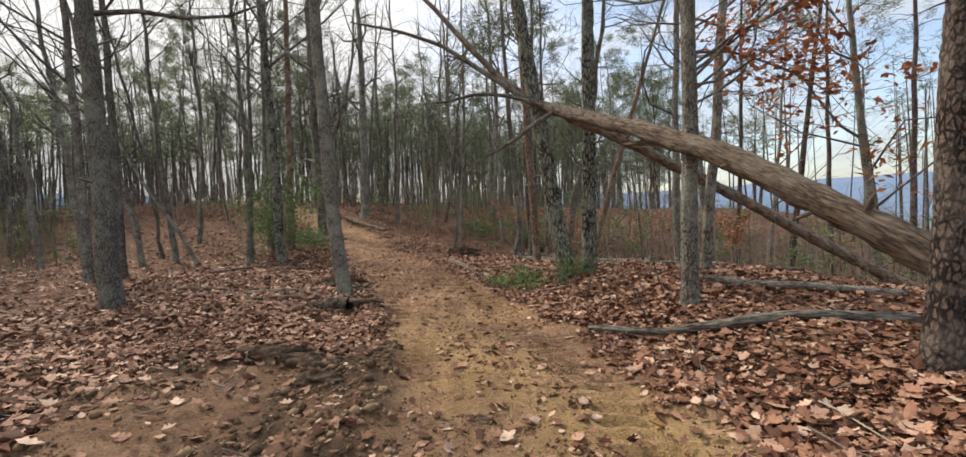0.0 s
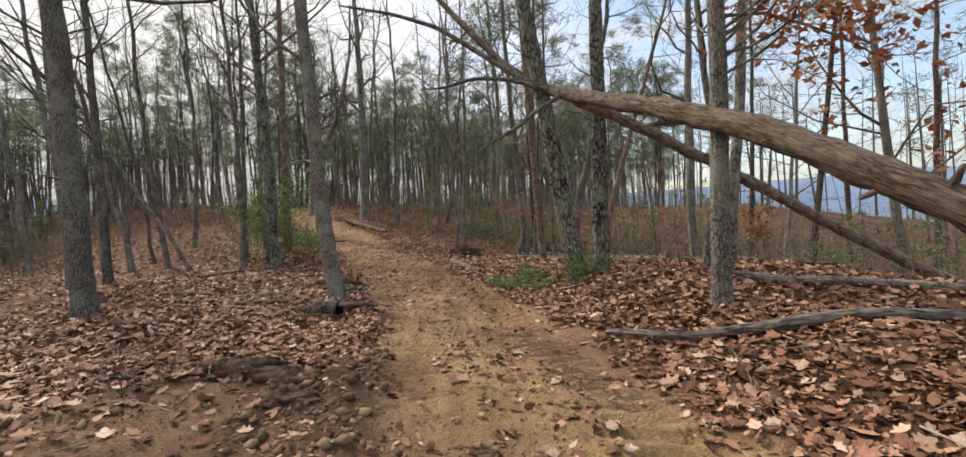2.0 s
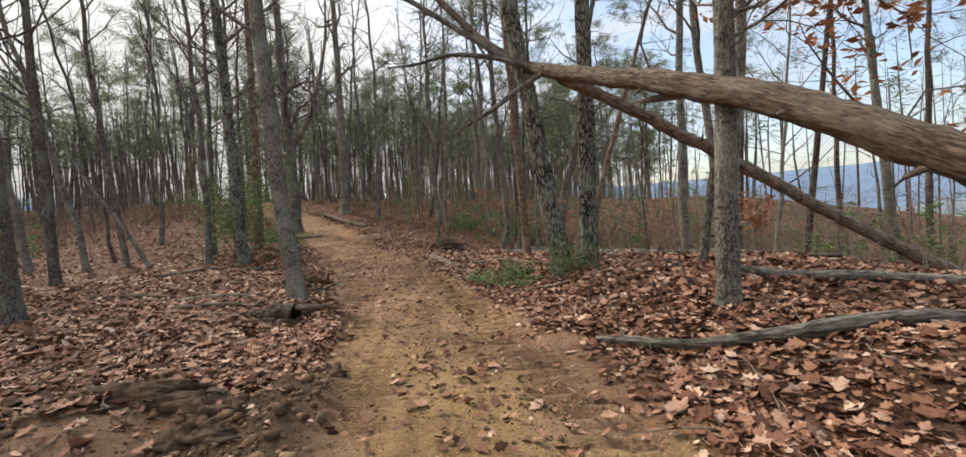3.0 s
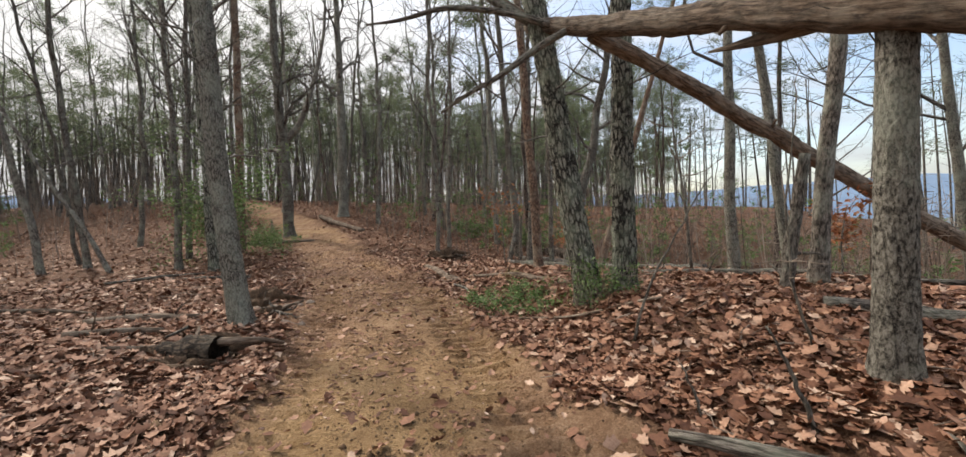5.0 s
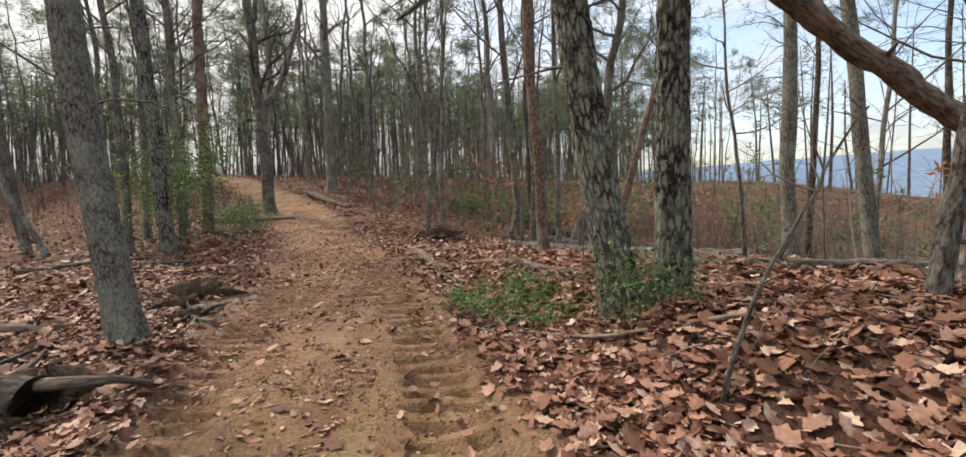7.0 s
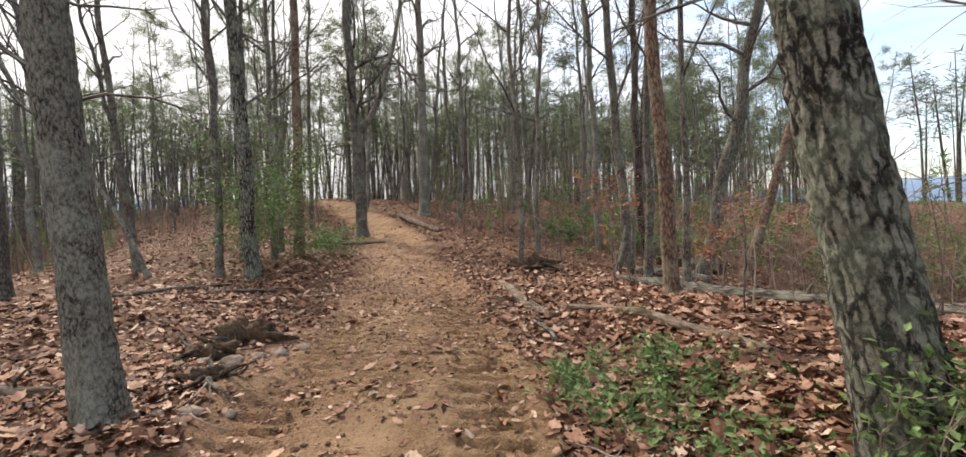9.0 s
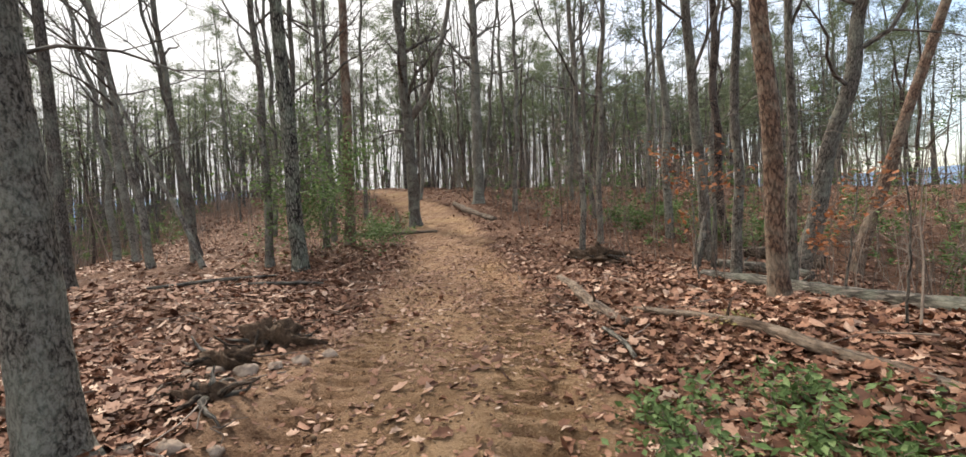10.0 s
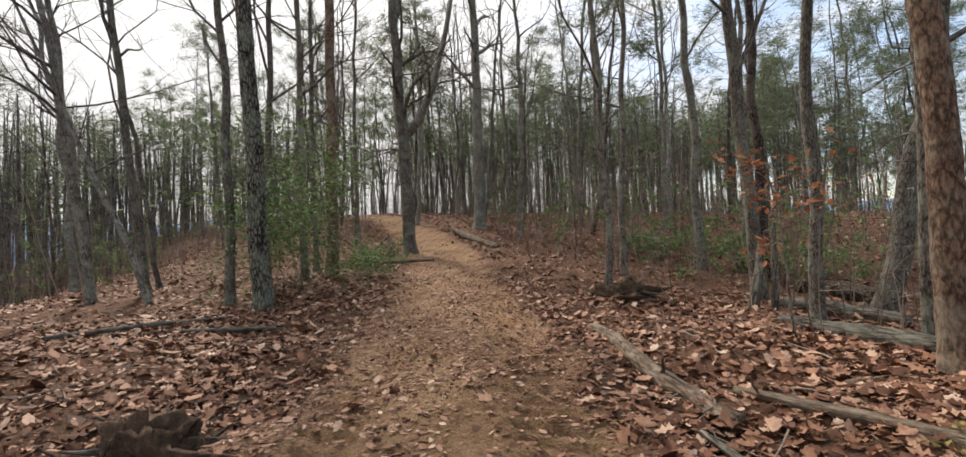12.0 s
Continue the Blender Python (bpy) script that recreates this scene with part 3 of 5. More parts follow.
tree("oak_tree", "thin black trunk beside a reddish one", 2.6, 18.2, (0.0, -0.05), 0.075, 13, DARK, 0.05, seed=16)
tree("oak_tree", "twisted leaning oak with a broad crooked limb", 3.9, 22.6, (0.2, 0.03), 0.21, 14, DARK, 0.16, seed=17, first=0.3)
tree("pine_tree", "slanting reddish pine trunk on the slope", 6.0, 25.0, (0.33, 0.08), 0.17, 16, RED, 0.04, "pine", 0.6, seed=18)
tree("oak_tree", "dark oak leaning by a broken snag", 4.98, 10.1, (0.07, -0.05), 0.115, 14, DARK, 0.05, seed=19)
tree("oak_tree", "slim grey tree on the open slope", 6.2, 14.3, (0.03, 0.03), 0.13, 15, OAK, 0.06, seed=20)
tree("oak_tree", "slim grey tree beside a lying pole", 6.6, 13.0, (-0.06, 0.03), 0.11, 15, OAK, 0.06, seed=21)
tree("oak_tree", "curving bare tree at the edge of the slope", -14.6, 19.3, (-0.25, 0.0), 0.125, 15, DARK, 0.2, seed=22)
tree("oak_tree", "slanting thin dead sapling", -12.1, 19.1, (-0.56, -0.05), 0.08, 10, DARK, 0.12, seed=23, limbs=7)
tree("oak_tree", "dark trunk on the far side of the leaf slope", -13.7, 20.1, (-0.03, -0.04), 0.12, 15, DARK, 0.1, seed=24)
tree("oak_tree", "thick dark trunk above the falling slope", -12.98, 16.2, (-0.006, -0.03), 0.15, 16, DARK, 0.05, seed=25)
tree("oak_tree", "dark trunk beside a thicker one on the slope", -13.6, 15.5, (-0.01, -0.02), 0.15, 17, DARK, 0.05, seed=26)
tree("oak_tree", "grey tree with forked crown down the slope", -19.5, 22.1, (-0.08, -0.06), 0.16, 16, OAK, 0.12, seed=27)
tree("oak_tree", "bent sapling beside the stout oak", -9.1, 10.7, (-0.03, 0.02), 0.055, 7, DARK, 0.14, seed=28, limbs=4)
tree("oak_tree", "crooked thin trunk leaning outwards", -23.3, 23.7, (-0.2, 0.0), 0.16, 15, OAK, 0.25, seed=29)
tree("oak_tree", "thin upright trunk in the holly thicket", -10.6, 22.8, (0.02, -0.02), 0.12, 15, DARK, 0.05, seed=30)
tree("oak_tree", "thin dark stem in the holly thicket", -11.7, 24.7, (-0.02, 0.0), 0.11, 15, DARK, 0.08, seed=31)
tree("oak_tree", "twin dark trunk beyond the holly", -11.3, 22.0, (0.0, 0.02), 0.11, 17, DARK, 0.06, seed=32)
tree("oak_tree", "tall grey oak past the bend of the track", -9.2, 35.6, (0.0, -0.03), 0.34, 20, OAK, 0.08, seed=33, first=0.35)
tree("oak_tree", "pale grey trunk far down the slope", 16.1, 18.0, (-0.065, 0.02), 0.2, 18, OAK, 0.05, seed=35)
tree("pine_tree", "tall bare-stemmed pine down the slope", 18.9, 20.0, (0.05, 0.02), 0.16, 20, PINE, 0.05, "pine", 0.6, seed=36)
tree("pine_tree", "slim pine down the slope", 17.0, 22.0, (0.02, 0.02), 0.14, 19, PINE, 0.05, "pine", 0.55, seed=37)
tree("pine_tree", "leaning slim pine down the slope", 10.9, 16.2, (0.15, 0.02), 0.11, 15, PINE, 0.05, "pine", 0.55, seed=38)
tree("pine_tree", "distant slim pine above the valley", 13.4, 24.0, (0.05, 0.02), 0.14, 18, PINE, 0.05, "pine", 0.5, seed=39)
tree("oak_tree", "grey trunk crossed by twigs on the slope", 12.6, 20.4, (0.12, 0.03), 0.1, 15, OAK, 0.06, seed=40)


# broad bare crowns standing over the bend of the track
for i, (x, y, r, h) in enumerate(((-6.2, 33.0, 0.15, 18), (-3.6, 36.5, 0.13, 17), (-1.8, 31.0, 0.12, 17), (-14.2, 37.5, 0.15, 18), (-9.4, 43.0, 0.16, 19), (-4.8, 44.5, 0.14, 18), (-14.6, 31.5, 0.13, 16), (0.6, 35.5, 0.13, 17), (3.1, 30.5, 0.13, 17), (-17.0, 27.0, 0.13, 16))):
    tree("oak_tree", "bare spreading grey oak near the bend of the track", x, y, (0.05 * math.sin(i * 2.3), 0.03 * math.cos(i * 1.7)), r, h, (DARK, OAK)[i % 2], 0.18, "broad", 0.28, seed=60 + i, near=False, limbs=15, group="oaks at the bend")


# ---- woods farther off: repeats on shared meshes ----
def woods():
    rng = np.random.default_rng(5)
    kinds = []
    for k in range(9):
        sort = "pine" if k % 2 else "broad"
        h = rng.uniform(16, 21)
        tr, cr, fo = trunk_and_crown(rng, h, rng.normal(0, 0.04, 2), rng.uniform(0.08, 0.15), 0.2, sort, False, 0.52 if sort == "pine" else 0.34, None, 2, 17 if sort == "pine" else 11)
        ob = new("pine_tree" if sort == "pine" else "bare_tree")
        part("trunk", tr, (DARK, PINE, OAK)[k % 3], ob)
        part("crown", cr, TWIG_BARK, ob)
        if fo.f:
            part("foliage", fo, NEEDLES, ob, "", False)
        tagged(ob, "tall thin pine with a ragged green top in the woods" if sort == "pine" else "bare grey woodland tree with fine twigs", "tree", "trees of the ridge woods")
        kinds.append(ob)
    spots = [(c.location.x, c.location.y) for c in bpy.data.objects if c.get("category") == "tree" and c not in kinds]
    placed = 0
    used = set()
    for _ in range(6000):
        if placed >= 265:
            break
        u = rng.uniform()
        y = rng.uniform(19, 46) if u < 0.3 else rng.uniform(40, 95)
        x = rng.uniform(-62, 34) if y > 30 else rng.uniform(-46, 24)
        s = float(side_of(np.array(x), np.array(y)))
        if (abs(s) < 2.6 and y < 50) or (y < 25 and -9 < s < 5.5):
            continue
        if s > 8 and y < 55 and rng.uniform() < 0.9:
            continue
        gap = 1.8
        if any((x - a) ** 2 + (y - b) ** 2 < gap * gap for a, b in spots):
            continue
        spots.append((x, y))
        k = int(rng.integers(0, len(kinds)))
        if s < -3 and k % 2 and rng.uniform() < 0.4:
            k -= 1
        if s < -4 and y < 42 and rng.uniform() < 0.62:
            continue
        if x > 4 and rng.uniform() < 0.45:
            k = 1 + 2 * int(rng.integers(0, 4))
        m = pose(x, y, float(height(x, y)) - 0.05, rng.normal(0, 3.4), rng.normal(0, 3.4), rng.uniform(0, 360))
        if k not in used:
            used.add(k)
            kinds[k].matrix_basis = m
            ob = kinds[k]
        else:
            ob = copy_thing(kinds[k], m)
        sc = rng.uniform(0.6, 0.9) if s < -9 else rng.uniform(0.8, 1.15)
        ob.scale = (sc * 1.05, sc * 1.05, sc)
        placed += 1


woods()


# ---- fallen trunks ----
def log_thing(name, label, pts, radii, mat, seed=0, stubs=4, category="log", sides=14, sunk=False, stub_len=0.35):
    """A fallen trunk or pole with a few broken stubs; pts in world places."""
    rng = np.random.default_rng(300 + seed)
    pts = np.array(pts, float)
    if sunk:
        pts[:, 2] = height(pts[:, 0], pts[:, 1]) + pts[:, 2]
    d = np.r_[0, np.cumsum(np.linalg.norm(np.diff(pts, axis=0), axis=1))]
    n = max(6, int(d[-1] / 0.11))
    t = np.linspace(0, d[-1], n)
    line = np.stack([np.interp(t, d, pts[:, i]) for i in range(3)], 1)
    for _ in range(3):
        line[1:-1] = (line[:-2] + 2 * line[1:-1] + line[2:]) / 4
    rr = np.interp(t, d, radii)
    o = line[0].copy()
    line = line - o
    line += (0.03 if sunk else 0.02) * np.stack([vnoise(t * 1.3, t * 0 + seed, 31), vnoise(t * 1.3, t * 0 + seed, 32), vnoise(t * 1.1, t * 0 + seed, 33)], 1)
    ob = new(name)
    ob.location = o
    b = Buf()
    b.tube(line, rr, max(2 * sides, 20), 0.16, seed=seed * 3.1, ridge=min(0.008, rr.max() * 0.06), cells=max(9, sides - 4), run=3.5)
    part("trunk", b, mat, ob)
    for _ in range(stubs):
        i = rng.integers(1, n - 1)
        a = unit(np.cross(unit(line[i + 1] - line[i - 1]), rng.normal(0, 1, 3)) + 0.5 * unit(line[i + 1] - line[i - 1]))
        q = Buf()
        L = stub_len * rng.uniform(0.3, 1.2)
        q.tube(crooked(rng, line[i], a, L, 4, 0.15), np.linspace(rr[i] * 0.35, rr[i] * 0.12, 5), 7)
        part("broken_branch", q, mat, ob)
    return tagged(ob, label, category)


def bough(ob, pts, radii, mat, seed=0, twigs=5, sides=9):
    """A limb of a fallen trunk, with twigs, as a part of it; pts in world places."""
    rng = np.random.default_rng(700 + seed)
    o = np.array(ob.location)
    pts = np.array(pts, float) - o
    d = np.r_[0, np.cumsum(np.linalg.norm(np.diff(pts, axis=0), axis=1))]
    n = max(6, int(d[-1] / 0.18))
    t = np.linspace(0, d[-1], n)
    line = np.stack([np.interp(t, d, pts[:, i]) for i in range(3)], 1)
    for _ in range(2):
        line[1:-1] = (line[:-2] + 2 * line[1:-1] + line[2:]) / 4
    b = Buf()
    rr = np.interp(t, d, radii)
    b.tube(line, rr, sides, 0.1, seed=seed)
    for _ in range(twigs):
        i = rng.integers(n // 3, n - 1)
        w = unit(line[i + 1] - line[i]) + 0.8 * rng.normal(0, 1, 3) * (1, 0.4, 1)
        limb(b, rng, line[i], w, rng.uniform(0.3, 0.9), rr[i] * 0.4, 1, 0, None, 3)
    return part("branch", b, mat, ob)


big = log_thing("fallen_tree", "barkless brown dead tree hung up in an oak's fork",
                [(5.05, 3.25, -0.15), (4.68, 3.95, 0.55), (4.15, 4.88, 1.33), (3.66, 5.81, 1.96), (3.24, 6.74, 2.48), (2.83, 7.78, 2.92), (2.43, 8.85, 3.34), (1.91, 10.0, 3.8), (1.29, 11.2, 4.33)],
                [0.185, 0.178, 0.17, 0.16, 0.152, 0.146, 0.14, 0.13, 0.105], DEAD, 1, 5, "fallen tree", 18)
bough(big, [(1.4, 11.0, 4.23), (0.55, 11.5, 5.05), (-0.3, 11.8, 6.1), (-1.2, 12.5, 7.4), (-2.6, 13.2, 9.0)], [0.095, 0.085, 0.075, 0.06, 0.03], DEAD, 1, 6)
bough(big, [(1.35, 10.9, 4.2), (0.4, 11.2, 4.95), (-0.9, 11.4, 5.9), (-2.0, 11.7, 6.4), (-3.3, 12.0, 6.8)], [0.075, 0.065, 0.05, 0.04, 0.02], DARK, 2, 8)
bough(big, [(1.6, 10.6, 4.05), (0.8, 10.8, 4.4), (-0.1, 10.8, 4.5), (-0.7, 10.8, 4.3), (-1.3, 11.0, 4.35)], [0.06, 0.05, 0.04, 0.03, 0.015], GREY, 3, 3)
bough(big, [(1.75, 10.3, 3.9), (1.15, 10.2, 3.55), (0.75, 10.1, 3.2), (0.35, 10.0, 3.0), (-0.1, 10.0, 2.7)], [0.055, 0.05, 0.04, 0.03, 0.015], DARK, 4, 5)
log_thing("fallen_tree", "brown barkless fallen pine leaning from the slope into the oaks",
          [(12.6, 11.5, -1.6), (11.28, 11.68, -0.78), (9.6, 11.94, 0.22), (8.05, 11.94, 1.1), (6.62, 11.73, 1.84), (5.3, 11.37, 2.46), (4.08, 10.92, 2.97), (2.93, 10.42, 3.38), (1.95, 10.0, 3.68)], [0.145, 0.14, 0.135, 0.13, 0.125, 0.12, 0.115, 0.11, 0.1], DEAD, 2, 5, "fallen tree", 16)
bough(big, [(3.16, 7.15, 2.66), (3.02, 7.55, 2.69), (2.86, 7.95, 2.73), (2.65, 8.33, 2.79)], [0.09, 0.075, 0.05, 0.012], DEAD, 5, 0)
log_thing("broken_snag", "short broken-off dead trunk standing by a dark oak", [(4.3, 9.78, -0.15), (4.42, 9.76, 0.9), (4.58, 9.75, 1.95)], [0.085, 0.075, 0.06], DARK, 3, 2, "snag")
log_thing("fallen_log", "grey half-rotten log lying in the leaves", [(1.6, 6.85, 0.07), (2.4, 6.2, 0.09), (3.28, 5.72, 0.1), (4.47, 5.66, 0.09), (5.3, 5.5, 0.05)], [0.035, 0.05, 0.07, 0.075, 0.08], GREY, 4, 4, sunk=True)
log_thing("fallen_log", "pale barkless log along the track's edge", [(-1.35, 18.0, 0.06), (-0.85, 16.8, 0.07), (-0.45, 15.9, 0.06), (-0.05, 15.1, 0.04)], [0.07, 0.085, 0.09, 0.075], DEAD, 5, 3, sunk=True)
log_thing("fallen_branch", "long crooked grey branch lying among leaves", [(0.05, 15.7, 0.05), (0.7, 15.0, 0.06), (1.27, 14.1, 0.06), (1.7, 13.2, 0.03), (2.1, 12.4, 0.0)], [0.03, 0.05, 0.06, 0.06, 0.04], DEAD, 6, 3, "branch", 9, sunk=True)
log_thing("fallen_log", "long grey log lying across the slope", [(1.4, 19.5, 0.1), (2.4, 17.9, 0.12), (3.6, 15.9, 0.1), (5.2, 13.6, 0.05)], [0.11, 0.13, 0.13, 0.12], GREY, 7, 5, sunk=True)
log_thing("fallen_log", "rotting log along the bend of the track", [(-10.6, 35.0, 0.1), (-8.6, 32.3, 0.12), (-6.4, 29.8, 0.1)], [0.14, 0.16, 0.12], DEAD, 8, 3, sunk=True)
log_thing("lying_pole", "thin pale pole lying on the slope", [(3.3, 12.3, 0.04), (5.2, 11.6, 0.1), (7.4, 10.4, 0.1)], [0.05, 0.055, 0.04], GREY, 9, 2, sunk=True)


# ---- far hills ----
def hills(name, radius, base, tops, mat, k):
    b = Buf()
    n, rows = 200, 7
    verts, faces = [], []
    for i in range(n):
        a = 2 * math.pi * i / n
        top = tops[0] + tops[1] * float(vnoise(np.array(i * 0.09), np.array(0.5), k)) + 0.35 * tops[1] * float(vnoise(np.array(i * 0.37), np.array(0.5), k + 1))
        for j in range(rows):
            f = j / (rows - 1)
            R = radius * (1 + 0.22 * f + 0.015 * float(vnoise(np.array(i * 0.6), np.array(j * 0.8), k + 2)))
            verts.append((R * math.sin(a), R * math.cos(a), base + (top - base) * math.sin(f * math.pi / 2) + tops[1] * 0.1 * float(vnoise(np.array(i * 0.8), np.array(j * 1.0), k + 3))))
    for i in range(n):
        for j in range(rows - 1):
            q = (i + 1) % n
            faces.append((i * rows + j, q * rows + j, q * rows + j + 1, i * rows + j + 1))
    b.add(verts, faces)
    return tagged(new(name, b.mesh(name, mat)), "wooded mountain ridge beyond the valley, blue haze painted into its colour", "hills", kind="structure")


# Aerial haze is in these tones: bluer on the far ridge, greyer on the near.
hills("backdrop", 2900, -200, (165, 70), hazy_hill_material("far_hills_haze", (0.13, 0.19, 0.285), (0.165, 0.23, 0.33)), 41)
hills("backdrop", 1300, -190, (-30, 35), hazy_hill_material("near_hills_haze", (0.12, 0.16, 0.19), (0.17, 0.2, 0.21)), 51)


# ---- woods too far and thick to count ----
def far_woods():
    rng = np.random.default_rng(17)
    tr, fo = Buf(), Buf()
    made = 0
    while made < 1190:
        y, x = rng.uniform(46, 125), rng.uniform(-105, 40)
        if made > 330:
            y = rng.uniform(42, 85)
            x = rng.uniform(-30, 0.36 * (y - 8))
        if made > 530:
            y, x = rng.uniform(-5, 60), rng.uniform(-95, -30)
        if made > 990:
            y, x = rng.uniform(10, 60), rng.uniform(28, 75)
        if made > 1070:
            y, x = rng.uniform(2, 50), rng.uniform(-62, -30)
        s = float(side_of(np.array(x), np.array(y)))
        if abs(s) < 2.4 and y < 50:
            continue
        made += 1
        z = float(height(x, y))
        away = math.hypot(x, y - 8)
        reach = rng.uniform(0.12, 0.26) if x < -0.62 * y else (rng.uniform(0.15, 0.27) if x > 2 else rng.uniform(0.2, 0.34))
        h, r = float(np.clip(reach * away + 1.0 - z, 8, 27)), rng.uniform(0.07, 0.15)
        top = np.array([x + rng.normal(0, 0.5), y + rng.normal(0, 0.5), z + h])
        foot = np.array([x, y, z - 0.2])
        mid = (foot + top) / 2 + rng.normal(0, 0.15, 3)
        tr.tube([foot, mid, top], [r, r * 0.75, r * 0.25], 5, cap=False)
        pine = rng.uniform() < (0.66 if made < 530 else 0.3)
        pts = []
        for _ in range(15 if pine else 9):
            f = rng.uniform(0.52 if pine else 0.35, 0.98)
            p = foot + (top - foot) * f
            a = rng.uniform(0, 2 * math.pi)
            L = rng.uniform(1.0, 2.6) * (1.3 - 0.8 * f)
            e = p + np.array([math.cos(a) * L, math.sin(a) * L, L * (0.2 if pine else rng.uniform(0.4, 1.2))])
            tr.tube([p, (p + e) / 2 + rng.normal(0, 0.1, 3), e], [r * 0.22, r * 0.15, r * 0.05], 3, cap=False)
            if pine:
                pts += [e, (p + e) / 2]
        if pine:
            tufts(fo, rng, pts + [top], 6, 0.85, 0.04)
    stuff("far_woods_trunks", tr, TWIG_BARK, "dense far woods of thin dark trunks", "woods", True)
    stuff("far_woods_needles", fo, NEEDLES, "green needle crowns of the far pine woods", "woods")


far_woods()


# ---- bare understorey ----
def understorey():
    rng = np.random.default_rng(23)
    b, g = Buf(), Buf()
    made = 0
    while made < 3750:
        y = rng.uniform(11, 60)
        x = rng.uniform(-40, 22)
        if made > 1700:
            y = rng.uniform(5, 40)
            x = float(centre(np.array(y))) + rng.uniform(7, 30)
        if made > 2650:
            y = rng.uniform(6, 44)
            x = float(centre(np.array(y))) - rng.uniform(15, 38)
        if made > 3300:
            y, x = rng.uniform(36, 62), rng.uniform(-45, 6)
        s = float(side_of(np.array(x), np.array(y)))
        if abs(s) < 2.6 or (s > 0 and s < 4.2 and y < 24) or (s < 0 and y < 22 and s > -9):
            continue
        if s < 0 and y < 30 and made < 1700 and rng.uniform() < 0.72:
            continue
        made += 1
        z = float(height(x, y))
        h = (rng.uniform(0.8, 3.2) if rng.uniform() < 0.8 else rng.uniform(3, 6)) if made < 1700 else float(np.clip(0.3 - z + rng.uniform(-0.9, 0.9), 0.5, 8.0))
        if made > 2650:
            h = float(np.clip(2.8 - z + rng.uniform(-2, 1.5), 1, 9)) if made < 3300 else rng.uniform(1.5, 5)
        if abs(s) < 11 and y < 26:
            h = min(h, 1.7)
        n = 5
        pts = crooked(rng, (x, y, z - 0.05), (rng.normal(0, 0.2), rng.normal(0, 0.2), 1), h, n, 0.09, 0.22)
        r = min(0.004 * h + 0.006, 0.022)
        b.tube(pts, np.linspace(r, r * 0.3, n + 1), 4, cap=False)
        for _ in range(6):
            i = rng.integers(1, n + 1)
            d = rng.normal(0, 1, 3) * (1, 1, 0.5) + (0, 0, 0.4)
            q = crooked(rng, pts[i], d, h * rng.uniform(0.15, 0.4), 3, 0.25, 0.02)
            b.tube(q, [r * 0.5, r * 0.4, r * 0.3, r * 0.15], 3, cap=False)
            for _ in range(1):
                e = crooked(rng, q[rng.integers(1, 4)], d + rng.normal(0, 0.9, 3), h * rng.uniform(0.08, 0.2), 2, 0.25)
                b.tube(e, [r * 0.3, r * 0.22, r * 0.12], 3, cap=False)
        if ((s > 11 or (s > 4 and y > 24)) and rng.uniform() < 0.24) or (s < -14 and rng.uniform() < 0.25):
            tufts(g, rng, pts[1:6] + rng.normal(0, 0.2, (5, 3)), 14, 0.2, 0.028)
    stuff("brush", b, TWIGS, "tangled bare grey-brown brush and saplings of the understorey", "brush")
    stuff("green_undergrowth", g, GREEN, "thin green undergrowth on the falling slope", "undergrowth")


understorey()


# ---- leaf litter ----
def leaf_sheet(name, P, size, yaw, tilt, roll, curl, template, faces, mat, label, category="leaves"):
    """Leaves laid as one mesh: P places, a size, turn, tilt and curl for each."""
    n, k = len(P), len(template)
    T = np.repeat(template[None], n, 0) * size[:, None, None]
    T[:, :, 2] += (curl[:, None] * (template[None, :, 0] - 0.5) ** 2 + np.abs(curl)[:, None] * 0.8 * np.abs(template[None, :, 1])) * size[:, None]
    T[:, :, 0] -= 0.5 * size[:, None]
    for ang, (i, j) in ((roll, (1, 2)), (tilt, (0, 2)), (yaw, (0, 1))):
        c, s = np.cos(ang)[:, None], np.sin(ang)[:, None]
        a, b = T[:, :, i].copy(), T[:, :, j].copy()
        T[:, :, i], T[:, :, j] = a * c - b * s, a * s + b * c
    V = (T + P[:, None]).reshape(-1, 3)
    off = np.arange(n)[:, None]
    me = bpy.data.meshes.new(name)
    loops = np.concatenate([(off * k + np.array(f)[None]) for f in faces], 1).reshape(-1)
    sizes = np.tile([len(f) for f in faces], n)
    me.vertices.add(len(V))
    me.vertices.foreach_set("co", V.reshape(-1))
    me.loops.add(len(loops))
    me.loops.foreach_set("vertex_index", loops.astype(np.int32))
    me.polygons.add(len(sizes))
    me.polygons.foreach_set("loop_start", (np.cumsum(sizes) - sizes).astype(np.int32))
    me.update(calc_edges=True)
    me.validate()
    me.materials.append(mat)
    return tagged(new(name, me), label, category, kind="stuff")


OAK_LEAF = np.array([(0, 0, 0), (0.16, 0.12, 0), (0.3, 0.15, 0), (0.44, 0.34, 0), (0.57, 0.22, 0), (0.74, 0.31, 0), (0.85, 0.13, 0), (1, 0, 0),
                     (0.85, -0.13, 0), (0.74, -0.31, 0), (0.57, -0.22, 0), (0.44, -0.34, 0), (0.3, -0.15, 0), (0.16, -0.12, 0)])
OAK_FACES = [(0, 7, 6, 5, 4, 3, 2, 1), (7, 0, 13, 12, 11, 10, 9, 8)]
PLAIN_LEAF = np.array([(0, 0, 0), (0.35, 0.22, 0), (0.75, 0.18, 0), (1, 0, 0), (0.7, -0.2, 0), (0.3, -0.2, 0)])
